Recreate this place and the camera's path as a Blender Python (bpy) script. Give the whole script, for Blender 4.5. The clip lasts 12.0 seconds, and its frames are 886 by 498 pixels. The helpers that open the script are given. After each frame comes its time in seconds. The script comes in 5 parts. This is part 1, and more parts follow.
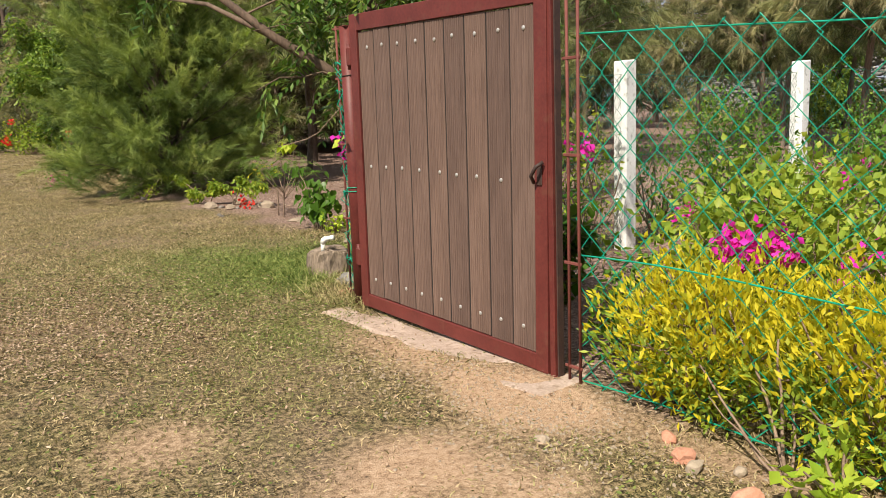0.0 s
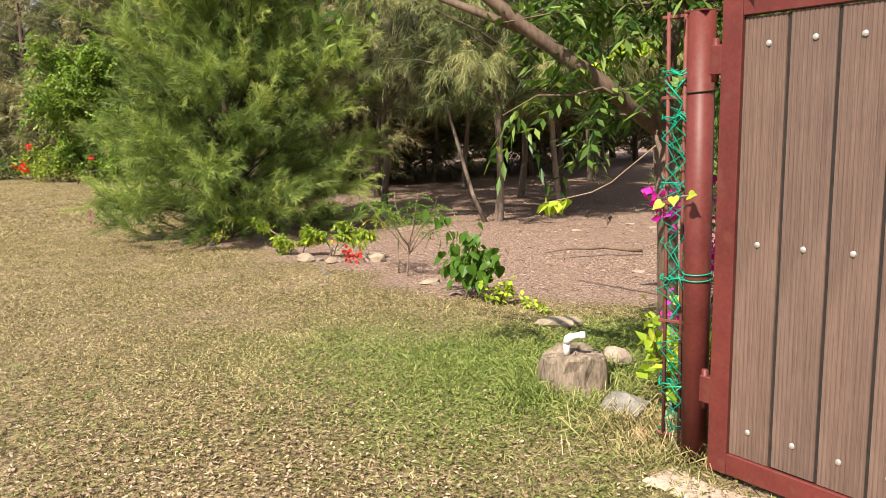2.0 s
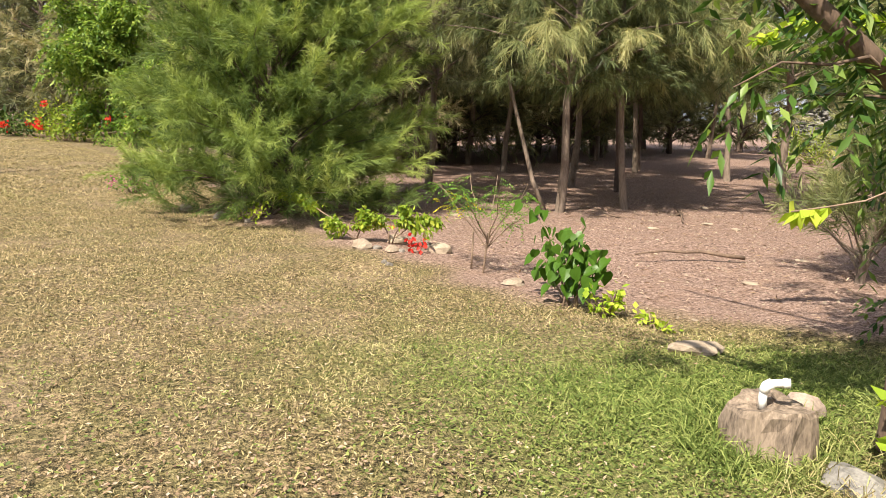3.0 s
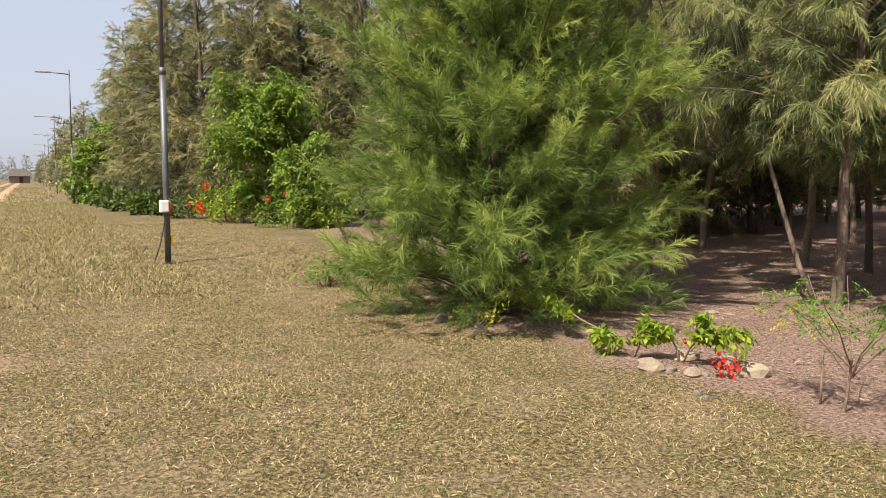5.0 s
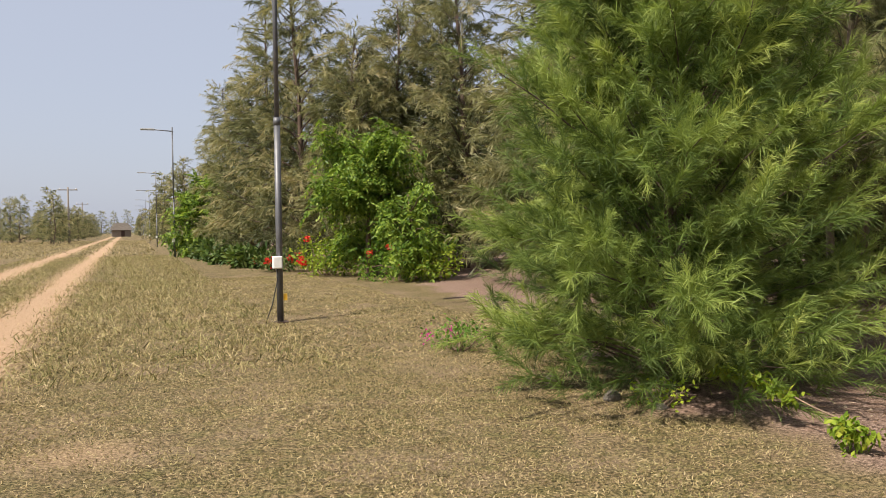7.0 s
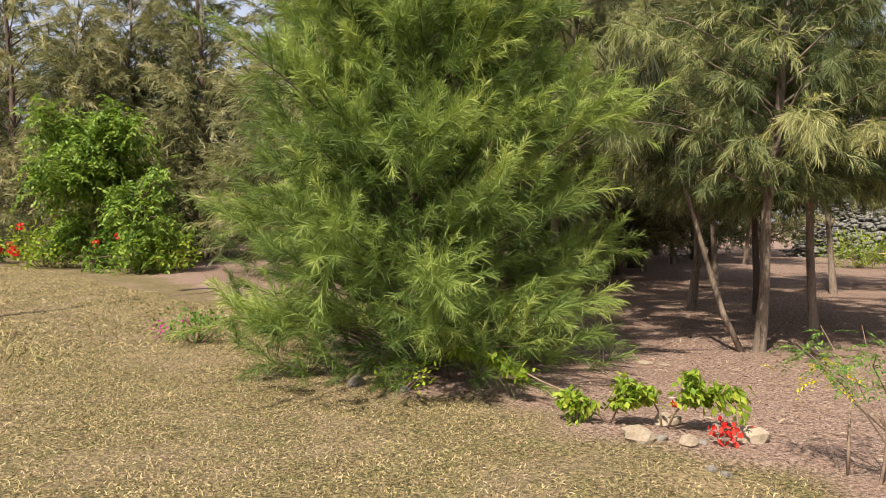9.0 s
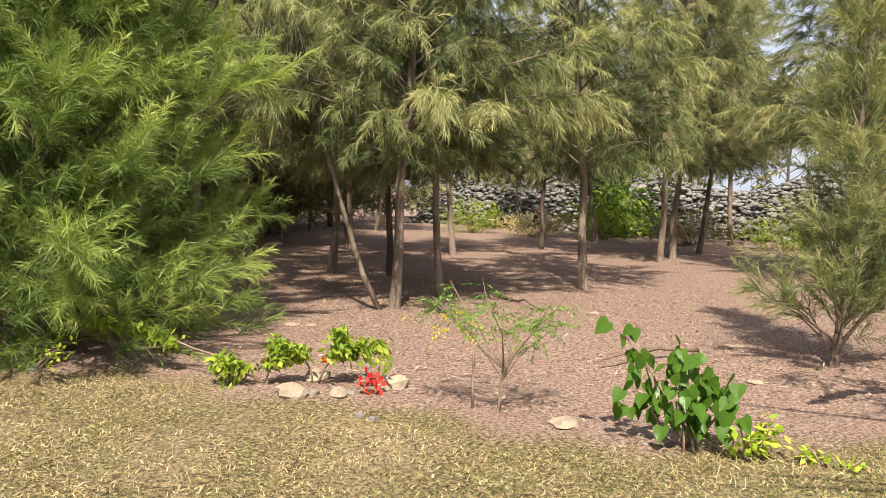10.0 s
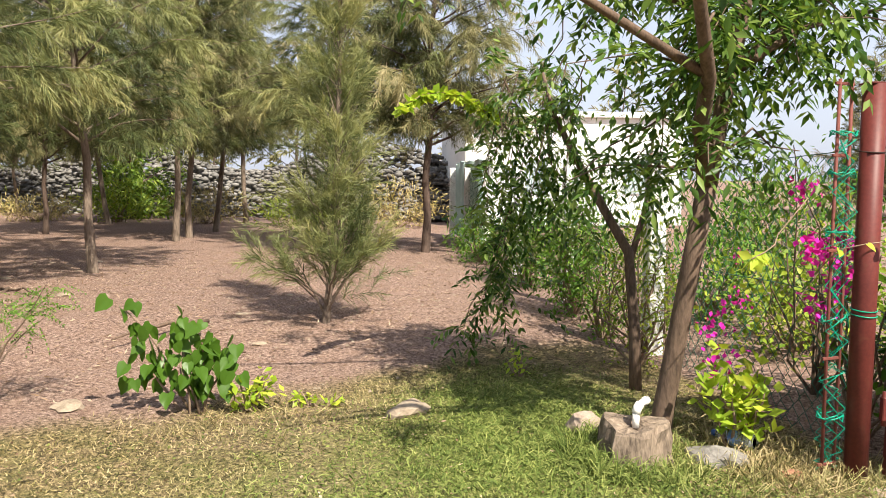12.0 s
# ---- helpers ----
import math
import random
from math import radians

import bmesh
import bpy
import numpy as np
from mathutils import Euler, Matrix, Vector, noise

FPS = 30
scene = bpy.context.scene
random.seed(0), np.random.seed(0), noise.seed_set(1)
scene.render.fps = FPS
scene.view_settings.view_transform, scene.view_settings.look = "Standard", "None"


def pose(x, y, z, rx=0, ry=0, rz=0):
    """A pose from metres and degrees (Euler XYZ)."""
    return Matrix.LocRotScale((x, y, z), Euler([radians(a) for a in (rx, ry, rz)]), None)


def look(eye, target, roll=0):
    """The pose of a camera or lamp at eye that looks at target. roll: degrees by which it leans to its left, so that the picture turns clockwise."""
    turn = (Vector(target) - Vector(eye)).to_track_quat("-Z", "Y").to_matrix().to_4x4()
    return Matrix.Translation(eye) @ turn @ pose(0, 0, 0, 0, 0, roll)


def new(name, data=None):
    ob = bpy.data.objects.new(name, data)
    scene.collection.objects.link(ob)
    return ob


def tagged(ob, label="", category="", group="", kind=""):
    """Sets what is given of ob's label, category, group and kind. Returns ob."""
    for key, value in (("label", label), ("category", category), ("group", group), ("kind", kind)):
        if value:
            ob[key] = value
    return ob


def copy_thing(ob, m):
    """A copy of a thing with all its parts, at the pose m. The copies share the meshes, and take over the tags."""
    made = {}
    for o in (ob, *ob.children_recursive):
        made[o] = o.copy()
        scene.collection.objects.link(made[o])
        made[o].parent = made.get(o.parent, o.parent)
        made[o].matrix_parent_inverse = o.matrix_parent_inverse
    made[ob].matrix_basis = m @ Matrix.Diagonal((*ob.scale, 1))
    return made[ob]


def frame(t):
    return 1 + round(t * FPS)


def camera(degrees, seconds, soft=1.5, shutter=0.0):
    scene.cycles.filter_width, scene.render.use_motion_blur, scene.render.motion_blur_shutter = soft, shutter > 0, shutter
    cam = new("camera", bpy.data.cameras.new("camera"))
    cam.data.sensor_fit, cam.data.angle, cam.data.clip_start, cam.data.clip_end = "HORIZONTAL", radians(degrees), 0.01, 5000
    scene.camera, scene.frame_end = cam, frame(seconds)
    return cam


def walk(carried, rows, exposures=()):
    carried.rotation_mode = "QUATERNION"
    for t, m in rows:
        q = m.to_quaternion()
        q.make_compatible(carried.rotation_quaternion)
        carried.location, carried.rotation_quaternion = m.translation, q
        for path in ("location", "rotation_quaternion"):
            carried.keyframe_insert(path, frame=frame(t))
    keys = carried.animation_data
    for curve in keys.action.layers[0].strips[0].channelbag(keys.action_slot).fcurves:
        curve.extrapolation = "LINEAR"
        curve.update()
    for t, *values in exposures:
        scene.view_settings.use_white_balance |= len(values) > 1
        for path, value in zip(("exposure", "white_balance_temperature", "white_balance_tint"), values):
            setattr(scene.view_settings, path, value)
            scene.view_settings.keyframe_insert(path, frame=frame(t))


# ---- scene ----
cam = camera(57.0, 12.0, 0.8)
PATH = [
    (0, (0.196, 0.962, 1.264), (1.331, 2.571, 0.911), -2.2),
    (0.5, (0.138, 1.56, 1.275), (1.269, 3.161, 0.876), -4.0),
    (1, (0.11, 2.295, 1.3), (1.219, 3.924, 0.959), -2.9),
    (1.5, (0.097, 2.925, 1.321), (1.227, 4.546, 1.012), -2.8),
    (2, (0.131, 3.627, 1.329), (1.275, 5.242, 1.045), -1.4),
    (2.5, (0.118, 4.254, 1.316), (1.316, 5.825, 1.003), -0.0),
    (3, (0.185, 4.836, 1.283), (1.317, 6.451, 0.953), 1.8),
    (3.2, (0.172, 5.075, 1.282), (1.248, 6.73, 0.959), 2.1),
    (3.5, (0.151, 5.394, 1.291), (1.132, 7.106, 0.968), 1.7),
    (3.7, (0.128, 5.597, 1.322), (1.071, 7.333, 1.011), 1.1),
    (5.3, (-0.125, 7.073, 1.426), (0.751, 8.864, 1.265), -0.1),
    (5.5, (-0.131, 7.244, 1.433), (0.735, 9.04, 1.277), 0.0),
    (6, (-0.177, 7.622, 1.452), (0.662, 9.436, 1.378), 0.2),
    (6.5, (-0.332, 7.899, 1.487), (0.444, 9.741, 1.435), -0.2),
    (6.7, (-0.306, 8.019, 1.479), (0.396, 9.891, 1.428), -0.8),
    (8.3, (-0.271, 8.129, 1.428), (0.491, 9.977, 1.367), 0.1),
    (8.5, (-0.276, 8.15, 1.429), (0.624, 9.935, 1.358), 0.2),
    (8.9, (-0.209, 8.216, 1.381), (0.966, 9.833, 1.309), 0.3),
    (9, (-0.227, 8.204, 1.373), (1.016, 9.77, 1.304), 0.2),
    (9.5, (-0.336, 8.26, 1.367), (1.244, 9.479, 1.249), 0.4),
    (10, (-0.375, 8.212, 1.349), (1.413, 9.099, 1.21), 0.9),
    (10.5, (-0.427, 8.065, 1.353), (1.476, 8.662, 1.206), 1.6),
    (11, (-0.457, 7.935, 1.31), (1.513, 8.224, 1.12), 1.9),
    (11.3, (-0.475, 7.908, 1.312), (1.511, 8.021, 1.108), 1.7),
    (11.5, (-0.502, 7.914, 1.317), (1.487, 7.927, 1.115), 1.4),
    (12, (-0.633, 8.01, 1.333), (1.348, 7.794, 1.158), 0.4),
]
walk(cam, [(t, look(eye, target, roll)) for t, eye, target, roll in PATH], [(0, 0.56), (0.5, 0.66), (1.0, 0.68), (1.5, 0.9), (2.5, 1.08), (3.0, 1.14), (3.7, 0.98), (5.5, 0.72), (6.5, 0.6), (8.5, 0.52), (9.0, 0.84), (9.5, 1.1), (11.0, 1.12), (12, 1.08)])

# ---- world, sun ----
SUN_AZ, SUN_EL = 245.0, 50.0            # the sun stands towards this compass bearing (from +y, clockwise), degrees
world = bpy.data.worlds.new("world")
scene.world = world
world.use_nodes = True
wn = world.node_tree
sky = wn.nodes.new("ShaderNodeTexSky")
sky.sky_type, sky.sun_disc = "NISHITA", False
sky.sun_elevation, sky.sun_rotation = radians(SUN_EL), radians(SUN_AZ)
sky.air_density, sky.dust_density, sky.ozone_density = 1.0, 2.5, 1.5
wn.nodes["Background"].inputs["Strength"].default_value = 0.066
haze = wn.nodes.new("ShaderNodeMix")    # thin bright haze over the blue
haze.data_type = "RGBA"
haze.inputs[0].default_value, haze.inputs[7].default_value = 0.64, (7.2, 7.6, 9.0, 1)
wn.links.new(sky.outputs[0], haze.inputs[6])
wn.links.new(haze.outputs[2], wn.nodes["Background"].inputs["Color"])
to_sun = Vector((math.sin(radians(SUN_AZ)) * math.cos(radians(SUN_EL)), math.cos(radians(SUN_AZ)) * math.cos(radians(SUN_EL)), math.sin(radians(SUN_EL))))
sun = new("sun", bpy.data.lights.new("sun", "SUN"))
sun.data.energy, sun.data.angle, sun.data.color = 5.0, radians(0.6), (1.0, 0.92, 0.78)
sun.matrix_world = look(to_sun * 50, (0, 0, 0))


# ---- materials ----
def nodes(name):
    m = bpy.data.materials.new(name)
    m.use_nodes = True
    return m, m.node_tree, m.node_tree.nodes["Principled BSDF"]


def ramp(nt, fac, stops):
    r = nt.nodes.new("ShaderNodeValToRGB")
    while len(r.color_ramp.elements) < len(stops):
        r.color_ramp.elements.new(0.5)
    for e, (p, c) in zip(r.color_ramp.elements, stops):
        e.position, e.color = p, (*c, 1)
    nt.links.new(fac, r.inputs[0])
    return r.outputs[0]


def noise_node(nt, scale, detail=4.0, stretch=None, rough=0.6):
    n = nt.nodes.new("ShaderNodeTexNoise")
    n.inputs["Scale"].default_value, n.inputs["Detail"].default_value, n.inputs["Roughness"].default_value = scale, detail, rough
    co = nt.nodes.new("ShaderNodeNewGeometry").outputs["Position"] if stretch is None else nt.nodes.new("ShaderNodeTexCoord").outputs["Object"]
    if stretch:
        mp = nt.nodes.new("ShaderNodeMapping")
        mp.inputs["Scale"].default_value = stretch
        nt.links.new(co, mp.inputs[0])
        co = mp.outputs[0]
    nt.links.new(co, n.inputs["Vector"])
    return n.outputs[0]


def mix(nt, fac, a, b, kind="MIX"):
    n = nt.nodes.new("ShaderNodeMix")
    n.data_type, n.blend_type = "RGBA", kind
    for key, v in ((0, fac), (6, a), (7, b)):
        if isinstance(v, (int, float)):
            n.inputs[key].default_value = v
        elif isinstance(v, tuple):
            n.inputs[key].default_value = (*v, 1)
        else:
            nt.links.new(v, n.inputs[key])
    return n.outputs[2]


def math_node(nt, op, a, b=None, c=None, clamp=False):
    n = nt.nodes.new("ShaderNodeMath")
    n.operation, n.use_clamp = op, clamp
    for key, v in enumerate((a, b, c)):
        if v is None:
            continue
        if isinstance(v, (int, float)):
            n.inputs[key].default_value = v
        else:
            nt.links.new(v, n.inputs[key])
    return n.outputs[0]


def bump(nt, bs, height, strength, distance):
    b = nt.nodes.new("ShaderNodeBump")
    b.inputs["Strength"].default_value, b.inputs["Distance"].default_value = strength, distance
    nt.links.new(height, b.inputs["Height"])
    nt.links.new(b.outputs[0], bs.inputs["Normal"])


def surface(name, dark, light, scale=8.0, fine=90.0, rough=0.7, bumps=0.3, depth=0.004, metal=0.0, stretch=None, spots=None):
    """A rough surface in two tones, with broad patches, fine grain and relief."""
    m, nt, bs = nodes(name)
    broad, grain = noise_node(nt, scale, 5, stretch), noise_node(nt, fine, 4, stretch)
    f = math_node(nt, "ADD", math_node(nt, "MULTIPLY", broad, 0.55), math_node(nt, "MULTIPLY", grain, 0.45))
    col = ramp(nt, f, [(0.34, dark), (0.66, light)])
    if spots:
        col = mix(nt, ramp(nt, noise_node(nt, scale * 2.7, 6), [(0.56, (0, 0, 0)), (0.66, (1, 1, 1))]), col, spots)
    nt.links.new(col, bs.inputs["Base Color"])
    bs.inputs["Roughness"].default_value, bs.inputs["Metallic"].default_value, bs.inputs["Specular IOR Level"].default_value = rough, metal, 0.3
    bump(nt, bs, f, bumps, depth)
    return m


def foliage(name, stops, rough=0.55, trans=0.35, patch=0.6, glow=1.35):
    """Leaves: each leaf has its own tone, clumps differ slowly, and light passes through."""
    m, nt, bs = nodes(name)
    geo = nt.nodes.new("ShaderNodeNewGeometry")
    f = math_node(nt, "ADD", math_node(nt, "MULTIPLY", geo.outputs["Random Per Island"], 0.6), math_node(nt, "MULTIPLY", noise_node(nt, patch, 3), 0.4))
    col = ramp(nt, f, stops)
    nt.links.new(col, bs.inputs["Base Color"])
    bs.inputs["Roughness"].default_value, bs.inputs["Specular IOR Level"].default_value = rough, 0.22
    tr = nt.nodes.new("ShaderNodeBsdfTranslucent")
    nt.links.new(mix(nt, 1.0, col, (glow, glow, glow * 0.55), "MULTIPLY"), tr.inputs["Color"])
    ms = nt.nodes.new("ShaderNodeMixShader")
    ms.inputs[0].default_value = trans
    nt.links.new(bs.outputs[0], ms.inputs[1])
    nt.links.new(tr.outputs[0], ms.inputs[2])
    nt.links.new(ms.outputs[0], nt.nodes["Material Output"].inputs["Surface"])
    return m


def needle_foliage(name, stops, rough=0.5, trans=0.25, patch=1.2):
    """Needles in plumes: each plume has its own tone, from dark painted shade inside to young and pale."""
    m, nt, bs = nodes(name)
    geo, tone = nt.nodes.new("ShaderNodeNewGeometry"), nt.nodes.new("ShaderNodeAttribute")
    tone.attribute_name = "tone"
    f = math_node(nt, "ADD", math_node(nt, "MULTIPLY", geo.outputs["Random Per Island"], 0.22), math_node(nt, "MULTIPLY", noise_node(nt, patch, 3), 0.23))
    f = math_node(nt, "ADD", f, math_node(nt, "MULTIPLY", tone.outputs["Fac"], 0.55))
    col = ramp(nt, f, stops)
    nt.links.new(col, bs.inputs["Base Color"])
    bs.inputs["Roughness"].default_value, bs.inputs["Specular IOR Level"].default_value = rough, 0.25
    tr = nt.nodes.new("ShaderNodeBsdfTranslucent")
    nt.links.new(mix(nt, 1.0, col, (1.25, 1.25, 0.7), "MULTIPLY"), tr.inputs["Color"])
    ms = nt.nodes.new("ShaderNodeMixShader")
    ms.inputs[0].default_value = trans
    nt.links.new(bs.outputs[0], ms.inputs[1])
    nt.links.new(tr.outputs[0], ms.inputs[2])
    nt.links.new(ms.outputs[0], nt.nodes["Material Output"].inputs["Surface"])
    return m


M_RED = surface("red_oxide_paint", (0.085, 0.017, 0.014), (0.145, 0.031, 0.025), 5, 60, 0.5, 0.15, 0.002, spots=(0.12, 0.035, 0.025))
M_RUST = surface("rusty_rod", (0.10, 0.03, 0.025), (0.20, 0.06, 0.045), 12, 120, 0.7, 0.4, 0.002)
M_DARKIRON = surface("dark_iron", (0.03, 0.02, 0.018), (0.075, 0.04, 0.03), 12, 120, 0.6, 0.3, 0.002)
M_BOLT = surface("zinc_bolt", (0.42, 0.40, 0.37), (0.62, 0.60, 0.56), 60, 300, 0.35, 0.2, 0.001, 0.6)
M_SILL = surface("pale_concrete", (0.27, 0.195, 0.15), (0.50, 0.39, 0.315), 9, 90, 0.95, 0.9, 0.01, spots=(0.26, 0.185, 0.13))
M_GAP_BLACK = surface("gap_black", (0.012, 0.010, 0.009), (0.03, 0.024, 0.02), 20, 120, 0.9, 0.3, 0.001)
M_PVC_GREEN = surface("green_coated_wire", (0.0, 0.20, 0.12), (0.01, 0.34, 0.21), 20, 200, 0.4, 0.1, 0.001)
M_WIRE_DARK = surface("weathered_green_wire", (0.015, 0.075, 0.05), (0.03, 0.14, 0.09), 20, 200, 0.5, 0.1, 0.001)
M_WHITEPOST = surface("whitewashed_concrete", (0.60, 0.59, 0.57), (0.84, 0.83, 0.80), 6, 80, 0.9, 0.4, 0.004, spots=(0.42, 0.41, 0.38))
M_WHITEWALL = surface("whitewashed_wall", (0.72, 0.72, 0.70), (0.86, 0.86, 0.84), 1.5, 30, 0.9, 0.2, 0.004)
M_PIPE = surface("white_pvc", (0.70, 0.69, 0.62), (0.82, 0.81, 0.75), 20, 160, 0.35, 0.1, 0.001)
M_ROCK = surface("grey_rock", (0.08, 0.068, 0.056), (0.27, 0.235, 0.20), 7, 60, 0.95, 0.8, 0.012)
M_PALEROCK = surface("pale_rock", (0.20, 0.15, 0.105), (0.40, 0.325, 0.24), 7, 60, 0.95, 0.7, 0.01)
M_BRICK = surface("broken_brick", (0.34, 0.15, 0.09), (0.52, 0.27, 0.18), 14, 90, 0.95, 0.7, 0.006)
M_STUMP = surface("weathered_stump", (0.045, 0.032, 0.024), (0.34, 0.26, 0.19), 16, 70, 0.9, 1.0, 0.012, stretch=(1, 1, 0.25))
M_BARK = surface("grey_bark", (0.075, 0.055, 0.04), (0.28, 0.215, 0.165), 9, 60, 0.9, 0.9, 0.01, stretch=(1, 1, 0.2))
M_BARK_DARK = surface("dark_bark", (0.05, 0.035, 0.028), (0.16, 0.11, 0.085), 9, 60, 0.9, 0.9, 0.01, stretch=(1, 1, 0.2))
M_BARK_BROWN = surface("brown_bark", (0.06, 0.04, 0.028), (0.20, 0.135, 0.095), 9, 60, 0.85, 0.9, 0.008, stretch=(1, 1, 0.3))
M_TWIG = surface("dry_twig", (0.13, 0.085, 0.06), (0.30, 0.215, 0.15), 10, 80, 0.9, 0.4, 0.003)
M_POLE = surface("galvanised_pole", (0.10, 0.10, 0.11), (0.19, 0.19, 0.20), 5, 60, 0.5, 0.2, 0.002, 0.5)
M_BOX = surface("pale_plastic_box", (0.62, 0.60, 0.56), (0.75, 0.73, 0.69), 9, 60, 0.5, 0.1, 0.001)
M_LENS = surface("lamp_head", (0.20, 0.20, 0.20), (0.45, 0.45, 0.45), 9, 60, 0.4, 0.1, 0.001)
M_YELLOW = surface("yellow_tag", (0.65, 0.36, 0.03), (0.75, 0.45, 0.05), 9, 60, 0.6, 0.1, 0.001)
M_CABLE = surface("black_cable", (0.02, 0.02, 0.02), (0.05, 0.05, 0.05), 9, 60, 0.5, 0.1, 0.001)
M_THATCH = surface("grey_thatch", (0.07, 0.06, 0.05), (0.15, 0.125, 0.105), 2, 20, 0.95, 0.5, 0.02)
M_WOODPOLE = surface("weathered_wood_pole", (0.14, 0.12, 0.10), (0.26, 0.22, 0.19), 4, 40, 0.9, 0.5, 0.004)

# dark stops carry the shade inside the crowns, pale stops the brighter tips
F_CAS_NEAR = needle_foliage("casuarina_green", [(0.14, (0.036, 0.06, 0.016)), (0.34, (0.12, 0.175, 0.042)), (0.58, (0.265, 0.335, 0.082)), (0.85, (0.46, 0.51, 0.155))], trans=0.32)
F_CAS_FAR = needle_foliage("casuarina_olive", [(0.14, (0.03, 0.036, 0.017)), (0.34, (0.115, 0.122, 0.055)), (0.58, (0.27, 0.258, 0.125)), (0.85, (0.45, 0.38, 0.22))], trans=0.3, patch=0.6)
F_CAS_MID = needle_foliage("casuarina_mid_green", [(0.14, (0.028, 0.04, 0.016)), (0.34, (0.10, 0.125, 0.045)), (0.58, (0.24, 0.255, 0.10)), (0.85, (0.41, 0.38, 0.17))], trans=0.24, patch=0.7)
F_SUNNY = foliage("sunny_leaf", [(0.2, (0.05, 0.10, 0.018)), (0.55, (0.175, 0.265, 0.045)), (0.9, (0.38, 0.44, 0.095))], 0.4, 0.4, 1.0)
F_NEEM = foliage("neem_leaf", [(0.2, (0.026, 0.066, 0.013)), (0.5, (0.08, 0.15, 0.028)), (0.85, (0.24, 0.32, 0.075))], 0.38, 0.35, 2)
F_HEDGE = foliage("dull_hedge_leaf", [(0.2, (0.025, 0.05, 0.012)), (0.55, (0.075, 0.12, 0.028)), (0.9, (0.17, 0.215, 0.06))], 0.5, 0.25, 0.8)
F_BROAD = foliage("broad_leaf", [(0.2, (0.05, 0.12, 0.015)), (0.6, (0.12, 0.23, 0.03)), (0.9, (0.24, 0.36, 0.06))], 0.45, 0.35, 2)
F_LIME = foliage("lime_leaf", [(0.2, (0.22, 0.34, 0.03)), (0.6, (0.38, 0.48, 0.05)), (0.9, (0.55, 0.55, 0.08))], 0.45, 0.4, 3)
F_GOLD = foliage("golden_leaf", [(0.15, (0.24, 0.29, 0.025)), (0.42, (0.52, 0.47, 0.03)), (0.85, (0.70, 0.57, 0.03))], 0.45, 0.45, 3)
F_HEART = foliage("heart_leaf", [(0.2, (0.028, 0.085, 0.008)), (0.7, (0.085, 0.165, 0.02)), (0.95, (0.25, 0.27, 0.04))], 0.35, 0.35, 3)
F_VINE = foliage("vine_leaf", [(0.2, (0.12, 0.20, 0.02)), (0.6, (0.26, 0.34, 0.04)), (0.9, (0.42, 0.42, 0.06))], 0.45, 0.35, 3)
F_MAGENTA = foliage("magenta_bract", [(0.2, (0.55, 0.01, 0.30)), (0.8, (0.75, 0.04, 0.50))], 0.6, 0.35, 4)
F_SCARLET = foliage("scarlet_bract", [(0.2, (0.55, 0.02, 0.02)), (0.8, (0.72, 0.07, 0.05))], 0.6, 0.35, 4)
F_DEAD = foliage("dead_leaf", [(0.1, (0.10, 0.055, 0.035)), (0.45, (0.27, 0.18, 0.115)), (0.9, (0.56, 0.43, 0.32))], 0.85, 0.1, 3)
F_WEED = foliage("weed_leaf", [(0.15, (0.06, 0.09, 0.02)), (0.5, (0.14, 0.18, 0.042)), (0.9, (0.27, 0.29, 0.08))], 0.6, 0.2, 1.5)
F_STRAW = foliage("straw_grass", [(0.15, (0.20, 0.18, 0.06)), (0.5, (0.40, 0.33, 0.15)), (0.9, (0.56, 0.44, 0.24))], 0.8, 0.25, 0.5)


# ---- building helpers ----
UP = Vector((0, 0, 1))


def mesh_of(name, verts, faces):
    me = bpy.data.meshes.new(name)
    me.from_pydata([tuple(v) for v in verts], [], faces)
    me.update()
    return me


def mesh_np(name, verts, tris):
    """A mesh from arrays of points and of triangles."""
    me = bpy.data.meshes.new(name)
    verts, tris = np.asarray(verts, dtype=np.float32).reshape(-1, 3), np.asarray(tris, dtype=np.int32).reshape(-1, 3)
    me.vertices.add(len(verts))
    me.vertices.foreach_set("co", verts.ravel())
    me.loops.add(tris.size)
    me.loops.foreach_set("vertex_index", tris.ravel())
    me.polygons.add(len(tris))
    me.polygons.foreach_set("loop_start", np.arange(0, tris.size, 3, dtype=np.int32))
    me.update(calc_edges=True)
    return me


def part(name, me, material, parent=None, label="", at=None):
    """Links a mesh (or a bmesh) as one object, under a thing or on its own."""
    if isinstance(me, bmesh.types.BMesh):
        bm, me = me, bpy.data.meshes.new(name)
        bm.to_mesh(me)
        bm.free()
    if material and not me.materials:
        me.materials.append(material)
    ob = new(name, me)
    ob.parent = parent
    if at is not None:
        ob.matrix_basis = at
    if label:
        ob["label"] = label
    if name == "bloom":
        ob["kind"] = "stuff"
    return ob


def thing(name, x, y, z=0.0, rz=0.0, label="", category="", group="", kind=""):
    ob = new(name)
    ob.empty_display_size = 0.1
    ob.matrix_basis = pose(x, y, z, 0, 0, rz)
    return tagged(ob, label, category, group, kind)


def smooth(ob):
    for p in ob.data.polygons:
        p.use_smooth = True
    return ob


def box(sx, sy, sz, bevel=0.004, at=(0, 0, 0), rz=0.0):
    """A bevelled box, with its middle at the given place."""
    bm = bmesh.new()
    bmesh.ops.create_cube(bm, size=1)
    bmesh.ops.scale(bm, vec=(sx, sy, sz), verts=bm.verts)
    if bevel:
        bmesh.ops.bevel(bm, geom=list(bm.edges), offset=bevel, segments=1, affect="EDGES")
    bmesh.ops.transform(bm, matrix=pose(*at, 0, 0, rz), verts=bm.verts)
    return bm


